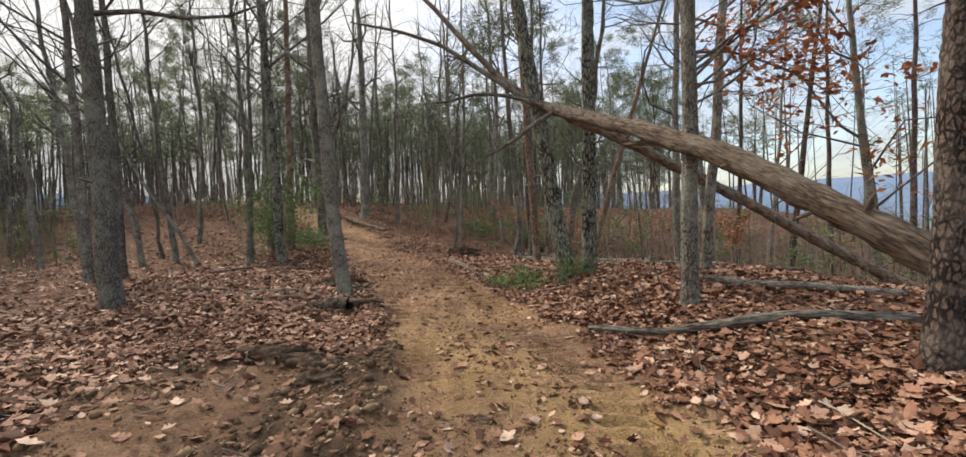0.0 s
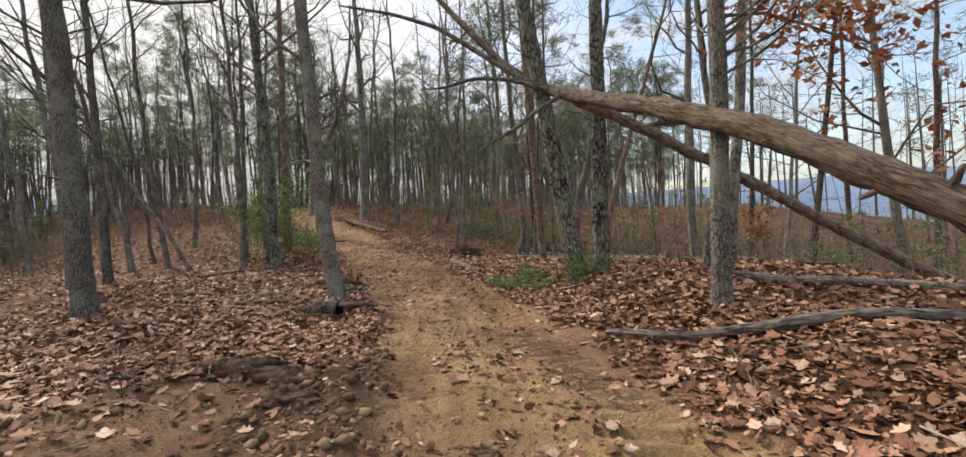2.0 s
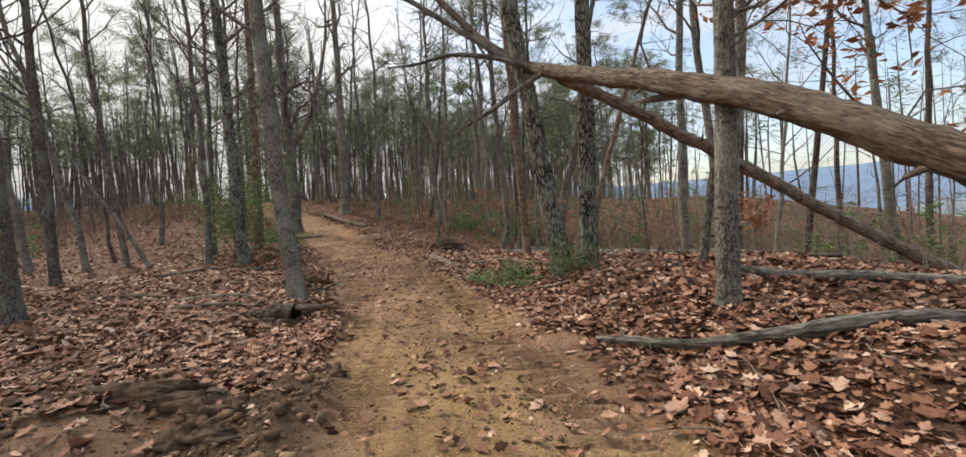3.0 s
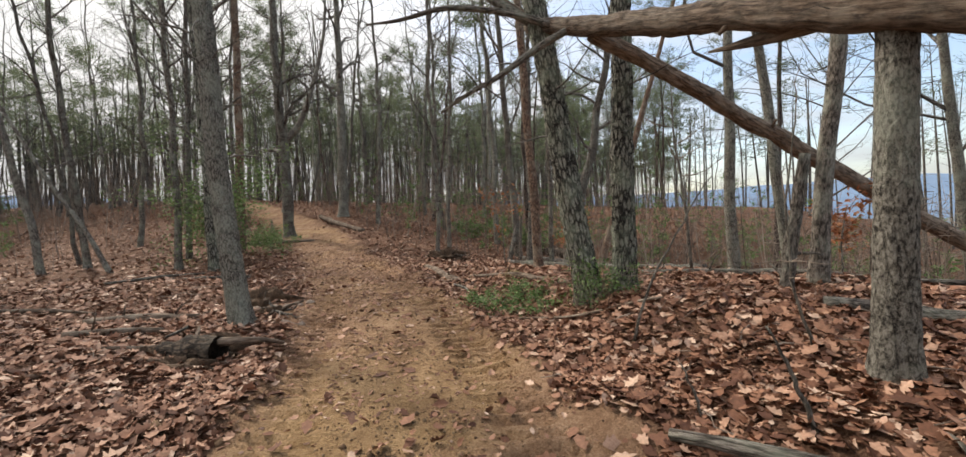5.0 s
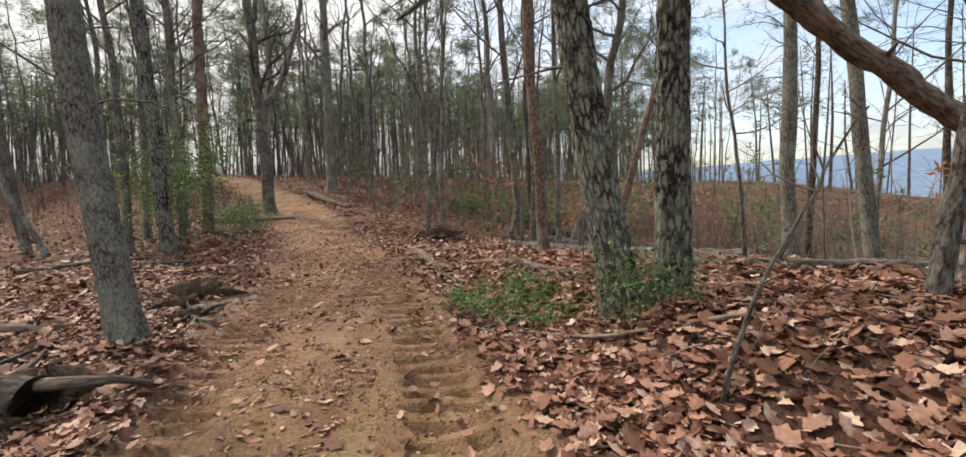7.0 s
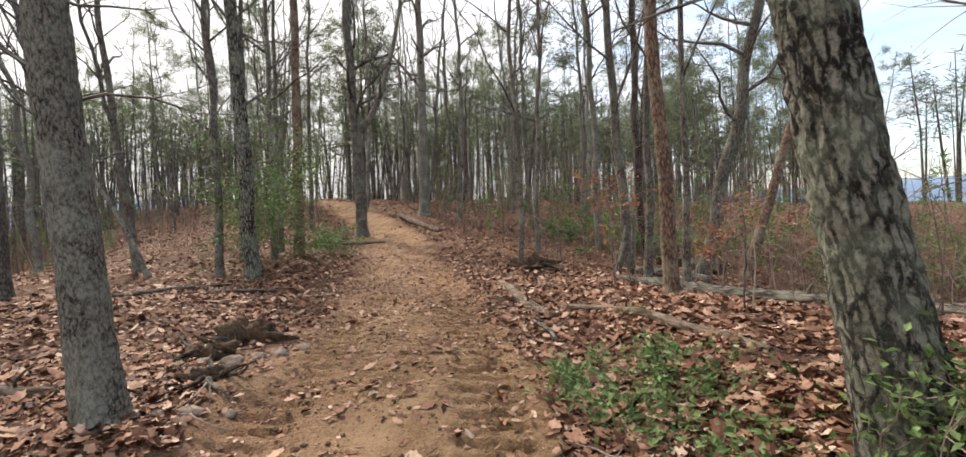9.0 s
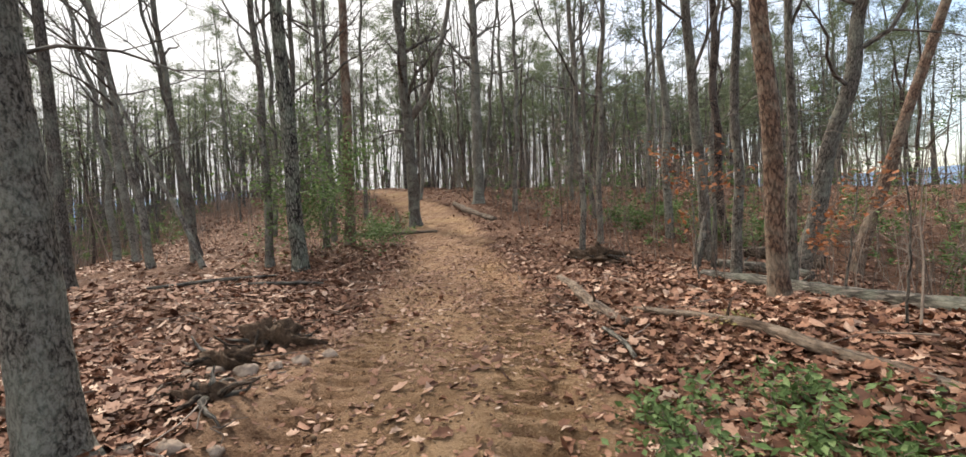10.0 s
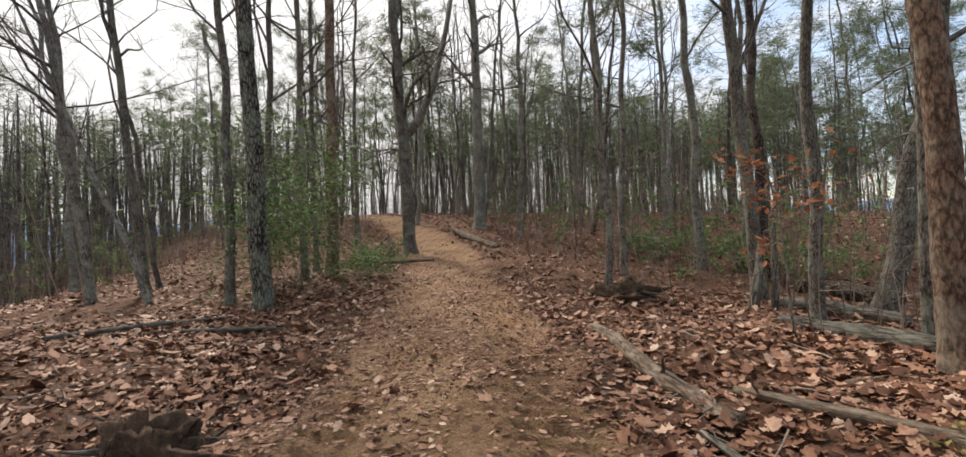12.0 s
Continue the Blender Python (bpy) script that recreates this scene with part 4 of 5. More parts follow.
PLAIN_FACES = [(0, 3, 2, 1), (3, 0, 5, 4)]


def litter(name, n, box, seed, size, template, faces, near, label):
    rng = np.random.default_rng(seed)
    P = []
    total = 0
    while total < n:
        x, y = rng.uniform(box[0], box[1], 40000), rng.uniform(box[2], box[3], 40000)
        m = worn(x, y)
        bare = (0.955 if near else 0.93) * np.where(side_of(x, y) < -half_width(y), 0.93, 1.0)
        keep = (1 - bare * m[:, 0]) * (1 - 0.55 * m[:, 2])
        clump = 0.45 + 0.75 * smooth(-0.5, 0.6, vnoise(x * 0.8, y * 0.8, 61) + 0.5 * vnoise(x * 2.2, y * 2.2, 62))
        keep = keep * clump
        d = np.sqrt((x - 0.3) ** 2 + np.maximum(0, y - 11) ** 2 + np.maximum(0, -y) ** 2)
        keep = keep * (1 / (1 + (d / 4.4) ** 1.8) if near else np.clip(d / 6 - 0.4, 0, 1) * np.clip(1.6 - d / 45, 0.2, 1))
        ok = rng.uniform(0, 1, 40000) < keep
        P.append(np.stack([x[ok], y[ok]], 1))
        total += int(ok.sum())
    P = np.concatenate(P)[:n]
    z = height(P[:, 0], P[:, 1])
    k = len(P)
    sz = size * np.clip(rng.lognormal(0, 0.42, k), 0.4, 2.2)
    z = z + rng.uniform(0.004, 0.035 if near else 0.06, k)
    return leaf_sheet(name, np.stack([P[:, 0], P[:, 1], z], 1), sz, rng.uniform(0, 6.28, k), rng.normal(0, 0.34, k), rng.normal(0, 0.34, k), rng.normal(0.3, 0.65, k), template, faces, LITTER, label)


litter("leaf_litter", 118000, (-11, 9, -2.5, 24), 71, 0.084, OAK_LEAF, OAK_FACES, True, "curled brown oak leaves carpeting the forest floor")
litter("leaf_litter", 85000, (-30, 16, -10, 50), 72, 0.115, PLAIN_LEAF, PLAIN_FACES, False, "brown leaf carpet under the farther trees")


def track_leaves(n):
    """Small broken leaves trodden into the far stretch of the track."""
    rng = np.random.default_rng(79)
    x, y = rng.uniform(-2.6, 2.6, n * 5), rng.uniform(9.5, 30, n * 5)
    x = x + centre(y)
    patch = 0.3 + smooth(-0.4, 0.5, vnoise(x * 1.6, y * 1.1, 63) + 0.4 * vnoise(x * 4, y * 4, 64))
    keep = rng.uniform(0, 1, n * 5) < worn(x, y)[:, 0] * patch * smooth(10.5, 15.0, y) * np.interp(y, [14, 30], [1, 0.5])
    x, y = x[keep][:n], y[keep][:n]
    k = len(x)
    sz = 0.06 * np.clip(rng.lognormal(0, 0.35, k), 0.4, 2.0)
    P = np.stack([x, y, height(x, y) + rng.uniform(0.003, 0.014, k)], 1)
    return leaf_sheet("track_leaves", P, sz, rng.uniform(0, 6.28, k), rng.normal(0, 0.2, k), rng.normal(0, 0.2, k), rng.normal(0.2, 0.4, k), PLAIN_LEAF, PLAIN_FACES, LITTER, "small dry leaves trodden into the dirt track")


track_leaves(8500)


def crumbs(name, n, seed, label, mat, big):
    """Clods and chips of soil strewn over the track and its shoulders."""
    rng = np.random.default_rng(seed)
    x, y = rng.uniform(-5.5, 3.5, n * 6), rng.uniform(-0.5, 20, n * 6)
    x = x + centre(y)
    m = worn(x, y)
    keep = rng.uniform(0, 1, n * 6) < np.clip(0.5 * m[:, 0] + 0.9 * m[:, 2], 0, 1) * np.interp(y, [0, 7, 20], [1, 0.8, 0.35]) * (0.25 + smooth(0, 0.5, vnoise(x * 1.3, y * 1.3, 66)))
    x, y = x[keep][:n], y[keep][:n]
    k = len(x)
    sz = big * np.clip(rng.lognormal(-1.25, 0.6, k), 0.12, 1.6)
    P = np.stack([x, y, height(x, y) + sz * 0.12], 1)
    t = np.array([(0.05, 0, 0), (0.4, 0.45, 0.02), (1, 0.1, 0), (0.55, -0.5, 0.03), (0.45, 0.05, 0.42), (0.5, 0, -0.3)])
    f = [(0, 3, 4), (3, 2, 4), (2, 1, 4), (1, 0, 4), (3, 0, 5), (2, 3, 5), (1, 2, 5), (0, 1, 5)]
    return leaf_sheet(name, P, sz, rng.uniform(0, 6.28, k), rng.normal(0, 0.3, k), rng.normal(0, 0.3, k), np.zeros(k), t, f, mat, label, "soil")


crumbs("soil_clods", 32000, 81, "loose clods and chips of ochre and dark soil", CLODS, 0.045)


def scraps():
    """Small torn leaves trodden into the track, more of them past the oaks."""
    rng = np.random.default_rng(82)
    n = 120000
    y = rng.uniform(0, 26, n)
    x = centre(y) + rng.uniform(-2.6, 2.4, n)
    m = worn(x, y)
    keep = rng.uniform(0, 1, n) < m[:, 0] * np.interp(y, [0, 8, 12, 18, 26], [0.08, 0.16, 0.5, 0.6, 0.35]) * smooth(-0.6, 0.5, vnoise(x * 1.1, y * 0.6, 67) + 0.5 * vnoise(x * 3, y * 3, 68))
    x, y = x[keep], y[keep]
    k = len(x)
    P = np.stack([x, y, height(x, y) + rng.uniform(0.003, 0.012, k)], 1)
    leaf_sheet("leaf_scraps", P, 0.045 * np.clip(rng.lognormal(0, 0.45, k), 0.3, 2.4), rng.uniform(0, 6.28, k), rng.normal(0, 0.2, k), rng.normal(0, 0.2, k), rng.normal(0.1, 0.3, k), PLAIN_LEAF, PLAIN_FACES, LITTER, "torn bits of dead leaf trodden into the track")


scraps()


def heavy_clods():
    """Larger lumps of dark turned earth on the shoulder."""
    rng = np.random.default_rng(83)
    n = 2600
    y = rng.uniform(0.6, 7.6, n)
    x = centre(y) - rng.uniform(1.2, 4.6, n)
    m = worn(x, y)
    keep = rng.uniform(0, 1, n) < 0.15 + 0.85 * m[:, 2]
    x, y = x[keep], y[keep]
    k = len(x)
    sz = 0.1 * np.clip(rng.lognormal(-0.5, 0.5, k), 0.2, 1.6)
    t = np.array([(0.05, 0, 0), (0.4, 0.45, 0.02), (1, 0.1, 0), (0.55, -0.5, 0.03), (0.3, 0.15, 0.36), (0.65, -0.08, 0.3), (0.5, 0, -0.3)])
    f = [(0, 3, 5, 4), (3, 2, 5), (2, 1, 5), (1, 4, 5), (1, 0, 4), (3, 0, 6), (2, 3, 6), (1, 2, 6), (0, 1, 6)]
    leaf_sheet("soil_clods", np.stack([x, y, height(x, y) + sz * 0.08], 1), sz, rng.uniform(0, 6.28, k), rng.normal(0, 0.35, k), rng.normal(0, 0.35, k), np.zeros(k), t, f, CLODS, "lumps of dark turned earth on the shoulder", "soil")


heavy_clods()


def ground_twigs():
    rng = np.random.default_rng(91)
    b = Buf()
    for _ in range(520):
        y = rng.uniform(0, 24)
        s = rng.choice([-1, 1]) * rng.uniform(1.4, 8)
        x = float(centre(np.array(y))) + s
        a, L = rng.uniform(0, 6.28), rng.uniform(0.15, 0.9)
        t = np.linspace(0, 1, 5)
        px = x + math.cos(a) * L * t + rng.normal(0, 0.02, 5)
        py = y + math.sin(a) * L * t + rng.normal(0, 0.02, 5)
        r = rng.uniform(0.003, 0.011)
        b.tube(np.stack([px, py, height(px, py) + 0.03 + rng.uniform(0, 0.03) + r], 1), np.linspace(r, r * 0.4, 5), 5)
    stuff("ground_twigs", b, TWIGS, "broken twigs scattered over the leaves", "twigs")


ground_twigs()


# ---- shrubs and saplings ----
def leaf_buffer(buf, rng, points, count, size, spread):
    for p in points:
        for _ in range(count):
            q = p + rng.normal(0, spread, 3)
            d = unit(rng.normal(0, 1, 3) * (1, 1, 0.5))
            w = unit(np.cross(d, rng.normal(0, 0.5, 3) + (0, 0, 1)))
            L = size * rng.uniform(0.6, 1.3)
            u = unit(np.cross(w, d)) * L * 0.08
            buf.add([q, q + d * L * 0.45 + w * L * 0.26 + u, q + d * L, q + d * L * 0.45 - w * L * 0.26 + u], [(0, 1, 2), (0, 2, 3)])


def shrub(name, label, x, y, spread, tall, stems, leaves, size, mat, seed, stem_mat=None, upright=0.6):
    rng = np.random.default_rng(400 + seed)
    ob = new(name)
    ob.location = (x, y, float(height(x, y)))
    st, lf = Buf(), Buf()
    for _ in range(stems):
        a, f = rng.uniform(0, 6.28), spread * math.sqrt(rng.uniform(0, 0.6))
        fx, fy = math.cos(a) * f, math.sin(a) * f
        foot = np.array([fx, fy, float(height(x + fx, y + fy)) - ob.location.z - 0.03])
        pts = crooked(rng, foot, (math.cos(a) * (1 - upright), math.sin(a) * (1 - upright), upright), tall * rng.uniform(0.5, 1.1), 4, 0.25, 0.0)
        st.tube(pts, np.linspace(0.006, 0.002, 5), 4, cap=False)
        for _ in range(3):
            q = crooked(rng, pts[rng.integers(1, 5)], rng.normal(0, 1, 3) * (1, 1, 0.5) + (0, 0, 0.3), tall * rng.uniform(0.2, 0.5), 3, 0.25)
            st.tube(q, np.linspace(0.004, 0.001, 4), 3, cap=False)
            leaf_buffer(lf, rng, q[1:], leaves, size, max(0.05, tall * 0.05))
        leaf_buffer(lf, rng, pts[2:], leaves, size, max(0.05, tall * 0.05))
    tagged(part("stem_work", st, stem_mat or TWIGS, ob, "", False), kind="stuff")
    tagged(part("leaves", lf, mat, ob, "", False), kind="stuff")
    return tagged(ob, label, "shrub")


shrub("evergreen_shrub", "low sprawling green shrub at the track's edge", 0.75, 12.1, 0.9, 0.38, 40, 4, 0.07, GREEN, 1, upright=0.4)
shrub("evergreen_shrub", "low green runners among the dead leaves", 1.4, 11.5, 0.75, 0.3, 26, 4, 0.07, GREEN, 2, upright=0.35)
shrub("evergreen_shrub", "feathery green bush against the furrowed oak's foot", 1.85, 10.35, 0.32, 0.75, 16, 4, 0.055, GREEN, 3, upright=0.8)
shrub("evergreen_shrub", "green leafy sprouts between two oak trunks", 2.3, 10.35, 0.28, 0.55, 11, 4, 0.055, GREEN, 4, upright=0.75)
shrub("holly_bush", "dark green holly growing between thin trunks", -9.75, 21.2, 0.6, 4.6, 24, 22, 0.12, GREEN, 5, DARK, 0.92)
shrub("holly_bush", "low glossy holly at the reddish pine's foot", -8.9, 23.6, 0.8, 1.2, 22, 5, 0.1, GREEN, 6, upright=0.7)
shrub("holly_bush", "low holly clump near the bend of the track", -10.4, 26.5, 0.8, 1.0, 18, 5, 0.1, GREEN, 7, upright=0.7)
shrub("straw_grass", "yellowing grass tuft beside the grey branch", 1.05, 14.5, 0.2, 0.15, 16, 1, 0.06, GRASS, 8, GRASS, 0.85)
shrub("green_thicket", "green thicket on the slope below the track", 3.4, 27.0, 1.6, 1.2, 40, 5, 0.12, GREEN, 9, upright=0.6)
shrub("green_thicket", "low green thicket under the far trunks", 0.5, 30.0, 1.8, 1.0, 40, 5, 0.12, GREEN, 10, upright=0.6)


def sapling(name, label, pts, r, seed, leaves=0, leaf_mat=None, mat=None, twigs=6):
    """A thin stem through world places, with twigs and, if any, clinging leaves."""
    rng = np.random.default_rng(500 + seed)
    pts = np.array(pts, float)
    ob = new(name)
    ob.location = (pts[0][0], pts[0][1], float(height(pts[0][0], pts[0][1])))
    pts[:, 2] += ob.location.z
    line = pts - np.array(ob.location)
    d = np.r_[0, np.cumsum(np.linalg.norm(np.diff(line, axis=0), axis=1))]
    t = np.linspace(0, d[-1], 14)
    line = np.stack([np.interp(t, d, line[:, i]) for i in range(3)], 1)
    line[1:] += rng.normal(0, 0.008, (13, 3))
    st, tips = Buf(), []
    st.tube(line, np.linspace(r, r * 0.35, 14), 8, 0.1)
    part("stem", st, mat or DARK, ob)
    tw = Buf()
    for _ in range(twigs):
        i = rng.integers(4, 14)
        limb(tw, rng, line[i], rng.normal(0, 1, 3) * (1, 1, 0.4) + (0, 0, 0.4), d[-1] * rng.uniform(0.15, 0.32), r * 0.4, 1, 0.02, tips, 3)
    if twigs:
        tagged(part("twig_work", tw, TWIGS, ob, "", False), kind="stuff")
    if leaves:
        lf = Buf()
        leaf_buffer(lf, rng, tips, leaves, 0.11, 0.08)
        tagged(part("leaves", lf, leaf_mat or HUNG, ob, "withered orange-brown leaves still hanging", False), kind="stuff")
    return tagged(ob, label, "sapling")


sapling("sapling", "thin bent bare sapling rising from the leaves", [(1.96, 8.7, -0.03), (2.1, 8.72, 0.5), (2.45, 8.75, 1.1), (2.75, 8.8, 1.55), (2.9, 8.8, 1.75)], 0.018, 1)
sapling("sapling", "thin dark sapling beside a grey trunk", [(4.6, 13.0, -0.03), (4.5, 13.0, 1.4), (4.35, 13.05, 2.6), (4.3, 13.1, 4.2)], 0.035, 2, twigs=8)
sapling("dead_stick", "short leaning dead stick in the leaves", [(2.45, 6.75, -0.05), (2.33, 6.75, 0.3), (2.18, 6.77, 0.65)], 0.02, 3, twigs=1)
sapling("dead_stick", "thin upright stick in turned soil", [(-3.4, 4.95, -0.03), (-3.41, 4.96, 0.3), (-3.4, 4.96, 0.62)], 0.008, 4, twigs=1)
sapling("beech_sapling", "young beech with withered orange leaves by the snag", [(1.1, 17.9, -0.03), (1.05, 17.9, 0.9), (1.0, 17.95, 2.2)], 0.02, 5, 3, twigs=8)
sapling("beech_sapling", "young beech with orange leaves beside the leaning trunks", [(3.0, 17.3, -0.03), (3.1, 17.3, 0.9), (3.25, 17.35, 2.1)], 0.02, 6, 3, twigs=8)
sapling("beech_sapling", "low sapling with russet leaves on the slope", [(6.2, 11.2, -0.03), (6.2, 11.2, 0.6), (6.3, 11.2, 1.2)], 0.018, 7, 4, twigs=10)
sapling("sapling", "forked bare sapling behind the grey log", [(3.0, 7.5, -0.03), (2.85, 7.5, 0.5), (2.8, 7.5, 1.2), (2.9, 7.5, 2.0)], 0.014, 8)
sapling("dead_stick", "thin leaning stick beside the lying log", [(1.95, 7.2, -0.03), (1.88, 7.2, 0.2), (1.8, 7.2, 0.42)], 0.014, 9, twigs=2)
sapling("sapling", "thin upright sapling near the long grey log", [(2.35, 14.2, -0.03), (2.4, 14.2, 0.8), (2.38, 14.2, 1.6)], 0.014, 10)


def leafy_limb():
    """Low limbs of the pale oak that still carry withered leaves."""
    rng = np.random.default_rng(77)
    host = [o for o in bpy.data.objects if o.get("label", "").startswith("pale lichen-blotched")][0]
    tw, lf, tips = Buf(), Buf(), []
    for z, way, L in ((3.3, (1.0, -0.25, 0.3), 3.0), (3.5, (0.9, -0.4, 0.35), 2.8), (3.7, (1.0, 0.1, 0.2), 3.2), (3.4, (0.5, -0.8, 0.2), 1.6), (3.9, (0.9, -0.2, 0.25), 2.6), (3.1, (0.9, 0.2, 0.35), 2.2), (3.6, (0.7, -0.6, 0.4), 2.4)):
        limb(tw, rng, np.array([0.03 * z, -0.01 * z, z]), way, L, 0.025, 2, 0.0, tips, 4)
    pick = [tips[i] for i in range(len(tips)) if rng.uniform() < 0.7]
    leaf_buffer(lf, rng, pick, 10, 0.13, 0.09)
    tagged(part("twig_work", tw, TWIG_BARK, host), kind="stuff")
    tagged(part("withered_leaves", lf, HUNG, host, "withered rust-brown oak leaves still hanging", False), kind="stuff")


leafy_limb()


# ---- stumps, rubble and snags ----
def lump(buf, c, size, seed, rough=0.3, rows=9, cols=14):
    rng = np.random.default_rng(seed)
    a = np.arange(cols) * 2 * math.pi / cols
    f = np.linspace(-0.35, 1, rows) * math.pi / 2
    A, Fv = np.meshgrid(a, f)
    r = 1 + rough * (vnoise(np.cos(A) * 1.6 + seed, np.sin(A) * 1.6 + Fv * 2, 71) + 0.6 * vnoise(np.cos(A) * 4 + seed, np.sin(A) * 4 + Fv * 5, 72) + 0.3 * vnoise(np.cos(A) * 9 + seed, np.sin(A) * 9 + Fv * 11, 73))
    V = np.stack([np.cos(A) * np.cos(Fv) * r * size[0], np.sin(A) * np.cos(Fv) * r * size[1], np.sin(Fv) * r * size[2]], -1).reshape(-1, 3) + np.asarray(c)
    F = [(i * cols + j, i * cols + (j + 1) % cols, (i + 1) * cols + (j + 1) % cols, (i + 1) * cols + j) for i in range(rows - 1) for j in range(cols)]
    buf.add(V, F)


def rock_material(name, stops, scale=9.0, rough=0.7, relief=0.02):
    m, nt, b = material(name, 0.95)
    co = node(nt, "ShaderNodeTexCoord")
    n = node(nt, "ShaderNodeTexNoise", Scale=scale, Detail=9.0, Roughness=rough)
    nt.links.new(co.outputs["Object"], n.inputs["Vector"])
    cr = ramp_of(nt, stops)
    nt.links.new(n.outputs["Fac"], cr.inputs["Fac"])
    nt.links.new(cr.outputs["Color"], b.inputs["Base Color"])
    bump = node(nt, "ShaderNodeBump", Strength=0.8, Distance=relief)
    nt.links.new(n.outputs["Fac"], bump.inputs["Height"])
    nt.links.new(bump.outputs["Normal"], b.inputs["Normal"])
    return m


STONE = rock_material("pale_stone", [(0.3, (0.14, 0.105, 0.078)), (0.55, (0.32, 0.245, 0.185)), (0.75, (0.46, 0.375, 0.3))])
EARTH = rock_material("torn_earth", [(0.34, (0.03, 0.02, 0.013)), (0.52, (0.12, 0.078, 0.05)), (0.72, (0.27, 0.185, 0.12))], 11.0, 0.8, 0.06)


def rotten_stump(x, y, label, size, seed):
    rng = np.random.default_rng(seed)
    ob = new("rotten_stump")
    ob.location = (x, y, float(height(x, y)))
    b = Buf()
    lump(b, (0, 0, -0.06), size, seed, 0.75, 26, 60)
    part("root_mound", b, EARTH, ob, "crumbling dark rotten wood and earth")
    for _ in range(9):
        q = Buf()
        a = rng.uniform(0, 6.28)
        start = np.array([math.cos(a) * size[0] * 0.5, math.sin(a) * size[1] * 0.5, size[2] * rng.uniform(0.2, 0.7)])
        q.tube(crooked(rng, start, (math.cos(a), math.sin(a), rng.uniform(-0.2, 0.3)), rng.uniform(0.25, 0.6), 5, 0.3, -0.05), np.linspace(0.035, 0.008, 6), 7, 0.1)
        part("root", q, (ROTTEN, GREY)[int(rng.integers(0, 2))], ob)
    return tagged(ob, label, "stump")


rotten_stump(-4.3, 13.7, "dark rotten stump torn up beside the track", (0.46, 0.36, 0.24), 11)
rotten_stump(-4.15, 12.85, "black crumbling root mound at the shoulder of the track", (0.3, 0.24, 0.16), 12)
rotten_stump(-1.0, 21.6, "black root tangle at a thin tree's foot", (0.7, 0.35, 0.25), 13)
rotten_stump(-3.35, 12.0, "dark clump of roots and soil by the oak", (0.25, 0.2, 0.12), 14)


def earth_mound(x, y, size, seed, label):
    b = Buf()
    lump(b, (0, 0, -0.04), size, seed, 0.42, 20, 48)
    ob = new("earth_mound", b.mesh("earth_mound", EARTH))
    ob.location = (x, y, float(height(x, y)))
    return tagged(ob, label, "earth", "torn banks of earth")


earth_mound(-2.95, 5.85, (0.62, 0.2, 0.13), 51, "long low bank of dark torn earth on the shoulder")
earth_mound(-2.2, 5.7, (0.4, 0.24, 0.16), 52, "dark crumbling clump of turned earth and roots")
earth_mound(-1.95, 5.15, (0.28, 0.18, 0.1), 53, "small dark clump of turned earth")
earth_mound(-1.45, 6.6, (0.2, 0.13, 0.1), 54, "small dark clod beside the track")
earth_mound(-0.15, 4.1, (0.3, 0.1, 0.05), 55, "low dark ridge of soil pressed into the sandy track")


def stone(x, y, size, seed):
    b = Buf()
    lump(b, (0, 0, 0), size, seed, 0.25, 7, 11)
    ob = new("stone", b.mesh("stone", STONE))
    ob.location = (x, y, float(height(x, y)))
    return tagged(ob, "pale brown stone half sunk in the soil", "stone", "stones by the stump")


for i, (x, y, r) in enumerate(((-4.0, 12.6, 0.1), (-3.75, 12.75, 0.13), (-3.55, 12.95, 0.09), (-3.45, 13.2, 0.12), (-4.2, 12.45, 0.08), (-3.3, 13.5, 0.1), (-3.15, 11.2, 0.09), (-2.95, 11.35, 0.12), (-2.7, 11.5, 0.07))):
    stone(x, y, (r, r * 0.75, r * 0.6), 30 + i)


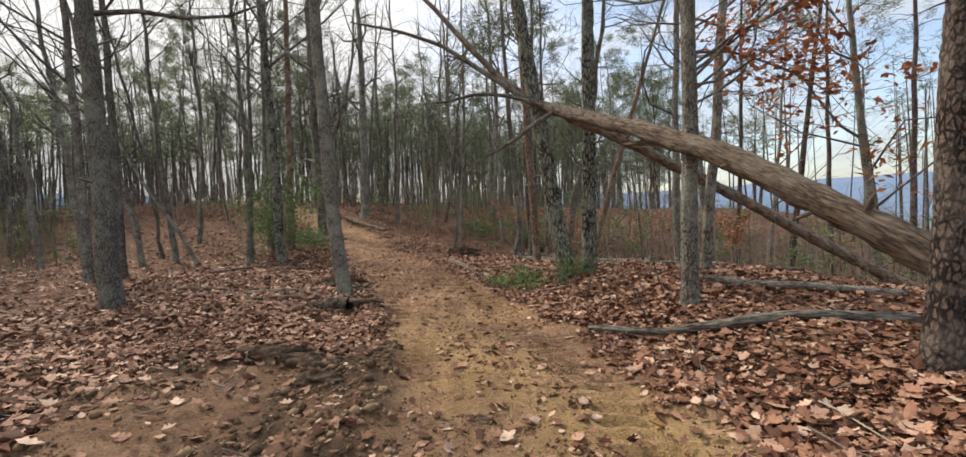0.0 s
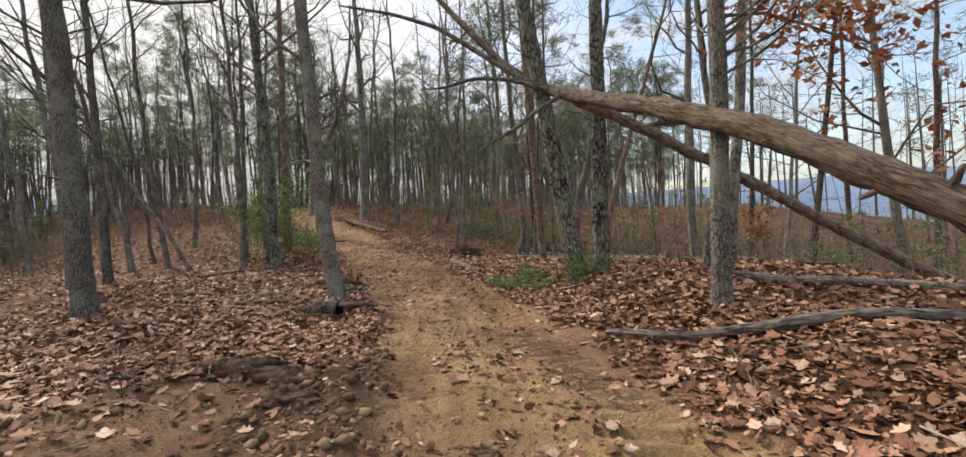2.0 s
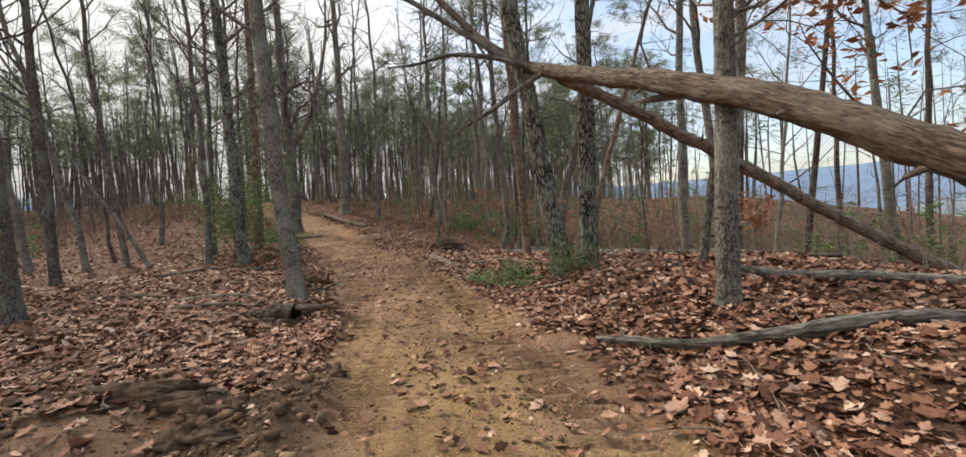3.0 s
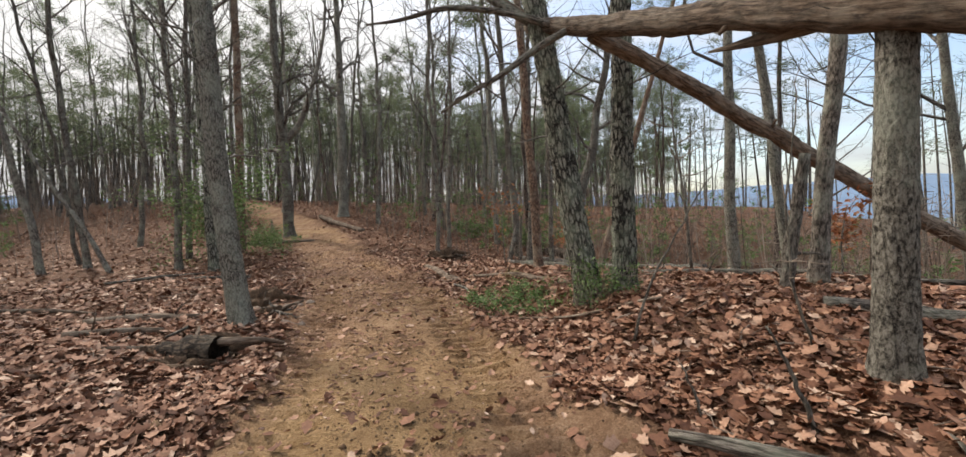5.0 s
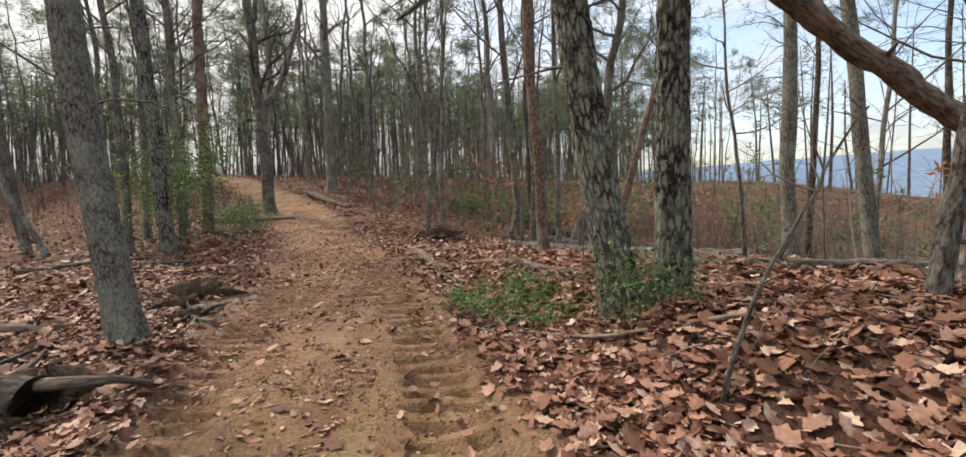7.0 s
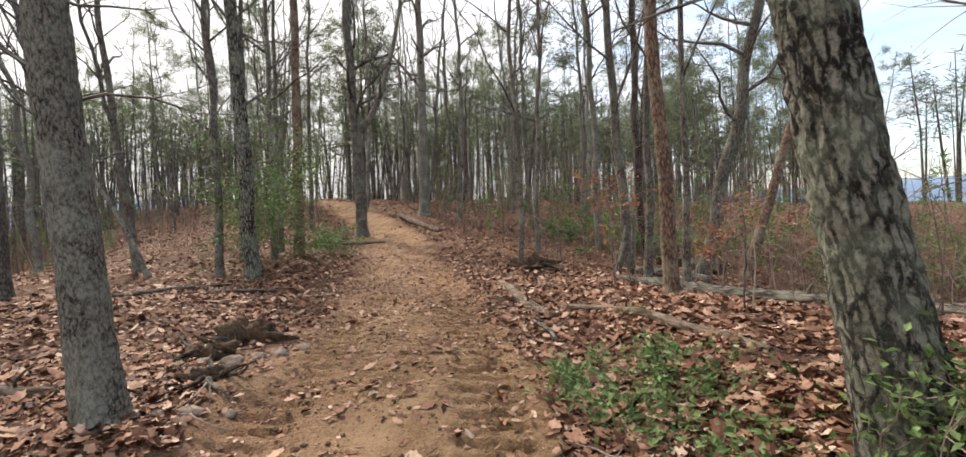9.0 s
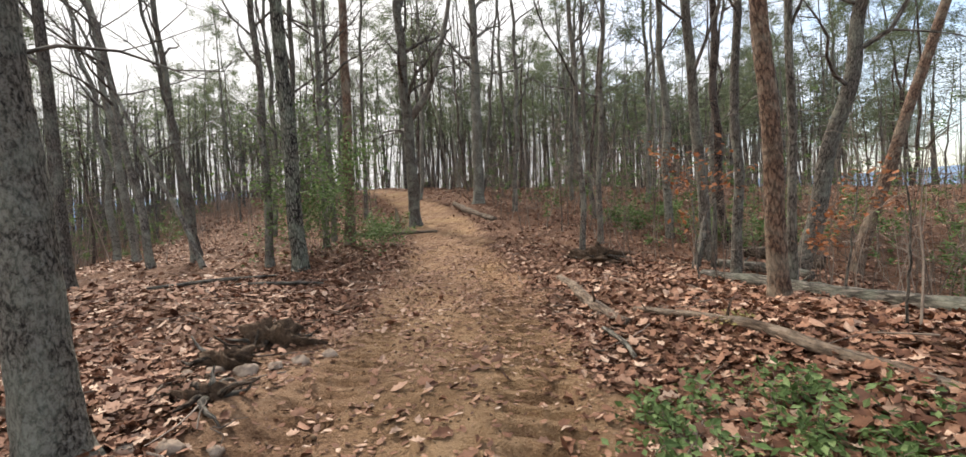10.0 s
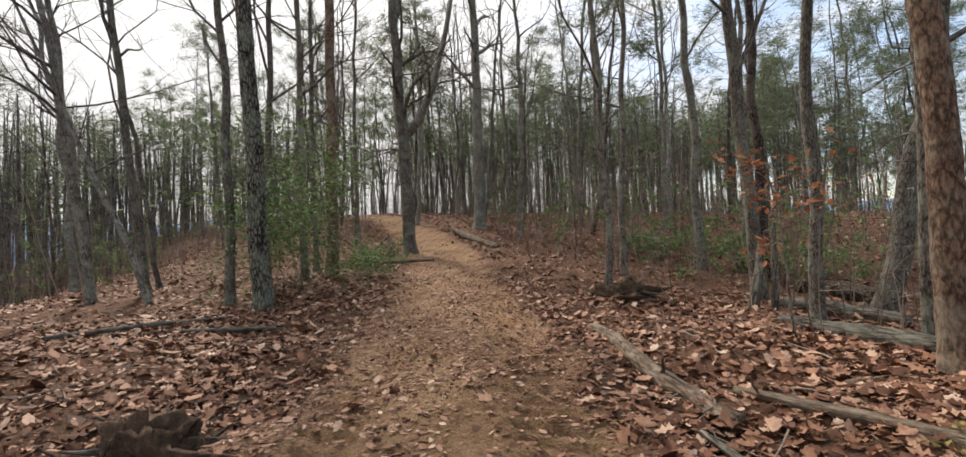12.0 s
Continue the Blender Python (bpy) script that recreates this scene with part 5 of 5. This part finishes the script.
def hollow_log():
    """A short hollow rotten log, its open end towards the track."""
    ob = new("hollow_log")
    x, y = -3.17, 9.62
    ob.location = (x, y, float(height(x, y)))
    b = Buf()
    t = np.linspace(0, 1, 9)
    line = np.stack([-0.42 + 0.75 * t, -0.12 - 0.12 * t, 0.06 + 0.05 * t], 1)
    b.tube(line, np.linspace(0.14, 0.2, 9), 20, 0.3, cap=False, seed=4)
    inner = line.copy()
    b.tube(inner[::-1], np.linspace(0.165, 0.11, 9), 20, 0.15, cap=False, seed=4)
    n = 20
    b.f.extend([(8 * n + j, 8 * n + (j + 1) % n, 9 * n + (n - j - 1) % n, 9 * n + (n - j) % n) for j in range(n)])
    part("shell", b, ROTTEN, ob, "black hollow shell of a rotten log")
    for k, (p, d, L, r) in enumerate((((0.3, -0.2, 0.2), (1, 0.35, -0.12), 0.75, 0.06), ((-0.4, -0.05, 0.12), (-0.9, -0.5, 0.0), 0.7, 0.05), ((-0.2, 0.1, 0.15), (-0.3, 1, 0.1), 0.6, 0.04))):
        q = Buf()
        q.tube(crooked(np.random.default_rng(k), p, d, L, 6, 0.1), np.linspace(r, r * 0.35, 7), 9, 0.12)
        part("root", q, DEAD, ob)
    for k, (c, size) in enumerate((((-0.5, -0.3, -0.05), (0.45, 0.22, 0.16)), ((0.05, -0.42, -0.06), (0.4, 0.16, 0.11)), ((0.1, 0.1, -0.05), (0.45, 0.2, 0.2)))):
        q = Buf()
        lump(q, c, size, 90 + k, 0.5, 18, 40)
        part("soil_bank", q, EARTH, ob, "crumbling red-brown rotten wood and soil")
    tagged(ob, "hollow black rotten log with a dark open end", "log")


hollow_log()
log_thing("fallen_branch", "brown branch lying behind the oak's foot", [(-5.9, 11.0, 0.05), (-5.0, 11.0, 0.07), (-4.15, 11.15, 0.06)], [0.05, 0.06, 0.05], DEAD, 20, 2, "branch", 9, sunk=True)
log_thing("fallen_branch", "pale peeled stick lying by the hollow log", [(-4.15, 10.9, 0.03), (-3.95, 10.5, 0.05), (-4.0, 10.1, 0.04)], [0.02, 0.022, 0.015], GREY, 21, 2, "branch", 7, sunk=True)
log_thing("fallen_branch", "rotting branch in the leaves", [(-5.4, 10.1, 0.04), (-4.7, 10.2, 0.05), (-4.2, 10.4, 0.04)], [0.04, 0.045, 0.035], DEAD, 22, 2, "branch", 8, sunk=True)
log_thing("fallen_branch", "thin grey branch lying on the leaf slope", [(-8.2, 16.4, 0.04), (-7.3, 16.9, 0.06), (-6.6, 17.6, 0.04)], [0.03, 0.04, 0.025], GREY, 23, 3, "branch", 8, sunk=True)
log_thing("fallen_branch", "thin lying branch half under leaves", [(-9.4, 15.6, 0.04), (-8.6, 16.6, 0.06), (-8.1, 17.8, 0.04)], [0.03, 0.04, 0.02], GREY, 24, 3, "branch", 8, sunk=True)
log_thing("fallen_branch", "brown lying branch beyond the stout oak", [(-9.0, 12.6, 0.04), (-7.8, 12.5, 0.05), (-6.7, 12.2, 0.04)], [0.03, 0.035, 0.02], DEAD, 25, 2, "branch", 8, sunk=True)
log_thing("fallen_branch", "short broken branch beside the track log", [(-0.35, 14.95, 0.03), (-0.1, 14.4, 0.05), (0.05, 13.9, 0.03)], [0.025, 0.03, 0.02], GREY, 26, 2, "branch", 8, sunk=True)
log_thing("fallen_log", "dark log lying behind the lichened oak", [(4.0, 8.7, 0.04), (5.4, 7.8, 0.06), (6.8, 7.3, 0.05)], [0.06, 0.07, 0.06], DARK, 27, 3, sunk=True)
log_thing("fallen_log", "thick rotten reddish log on the slope", [(3.1, 25.0, 0.15), (3.9, 24.7, 0.22), (4.9, 24.0, 0.2)], [0.16, 0.2, 0.17], ROTTEN, 28, 3, sunk=True)
log_thing("fallen_log", "grey barkless log beside the leaning snag", [(2.15, 23.1, 0.12), (3.0, 22.6, 0.16), (3.9, 21.6, 0.14)], [0.1, 0.12, 0.11], GREY, 29, 3, sunk=True)
log_thing("fallen_branch", "long thin branch lying under the furrowed oak", [(0.9, 10.9, 0.05), (1.6, 10.0, 0.06), (2.4, 9.5, 0.07), (3.3, 9.2, 0.05)], [0.012, 0.018, 0.02, 0.015], DEAD, 30, 3, "branch", 7, sunk=True)
log_thing("fallen_log", "low log across the leaves near the holly", [(-11.5, 25.6, 0.1), (-9.6, 26.6, 0.12), (-8.2, 27.2, 0.08)], [0.06, 0.07, 0.05], DEAD, 31, 2, sunk=True)
log_thing("broken_stake", "upright splintered grey stake of a dead tree", [(1.88, 22.0, -0.9), (1.95, 22.1, 0.5), (2.02, 22.2, 1.35)], [0.075, 0.065, 0.03], GREY, 32, 1, "snag", 8)
log_thing("broken_stake", "slanting grey slab leaning on a snag", [(1.35, 21.6, -0.9), (1.6, 21.85, 0.1), (1.85, 22.6, 1.0)], [0.1, 0.1, 0.05], GREY, 33, 1, "snag", 8)
log_thing("broken_stump", "short splintered stump before the forked oak", [(-10.9, 28.6, -0.1 + 0.7), (-10.95, 28.6, 1.2), (-11.0, 28.6, 1.75)], [0.13, 0.1, 0.03], DEAD, 34, 0, "stump", 9)
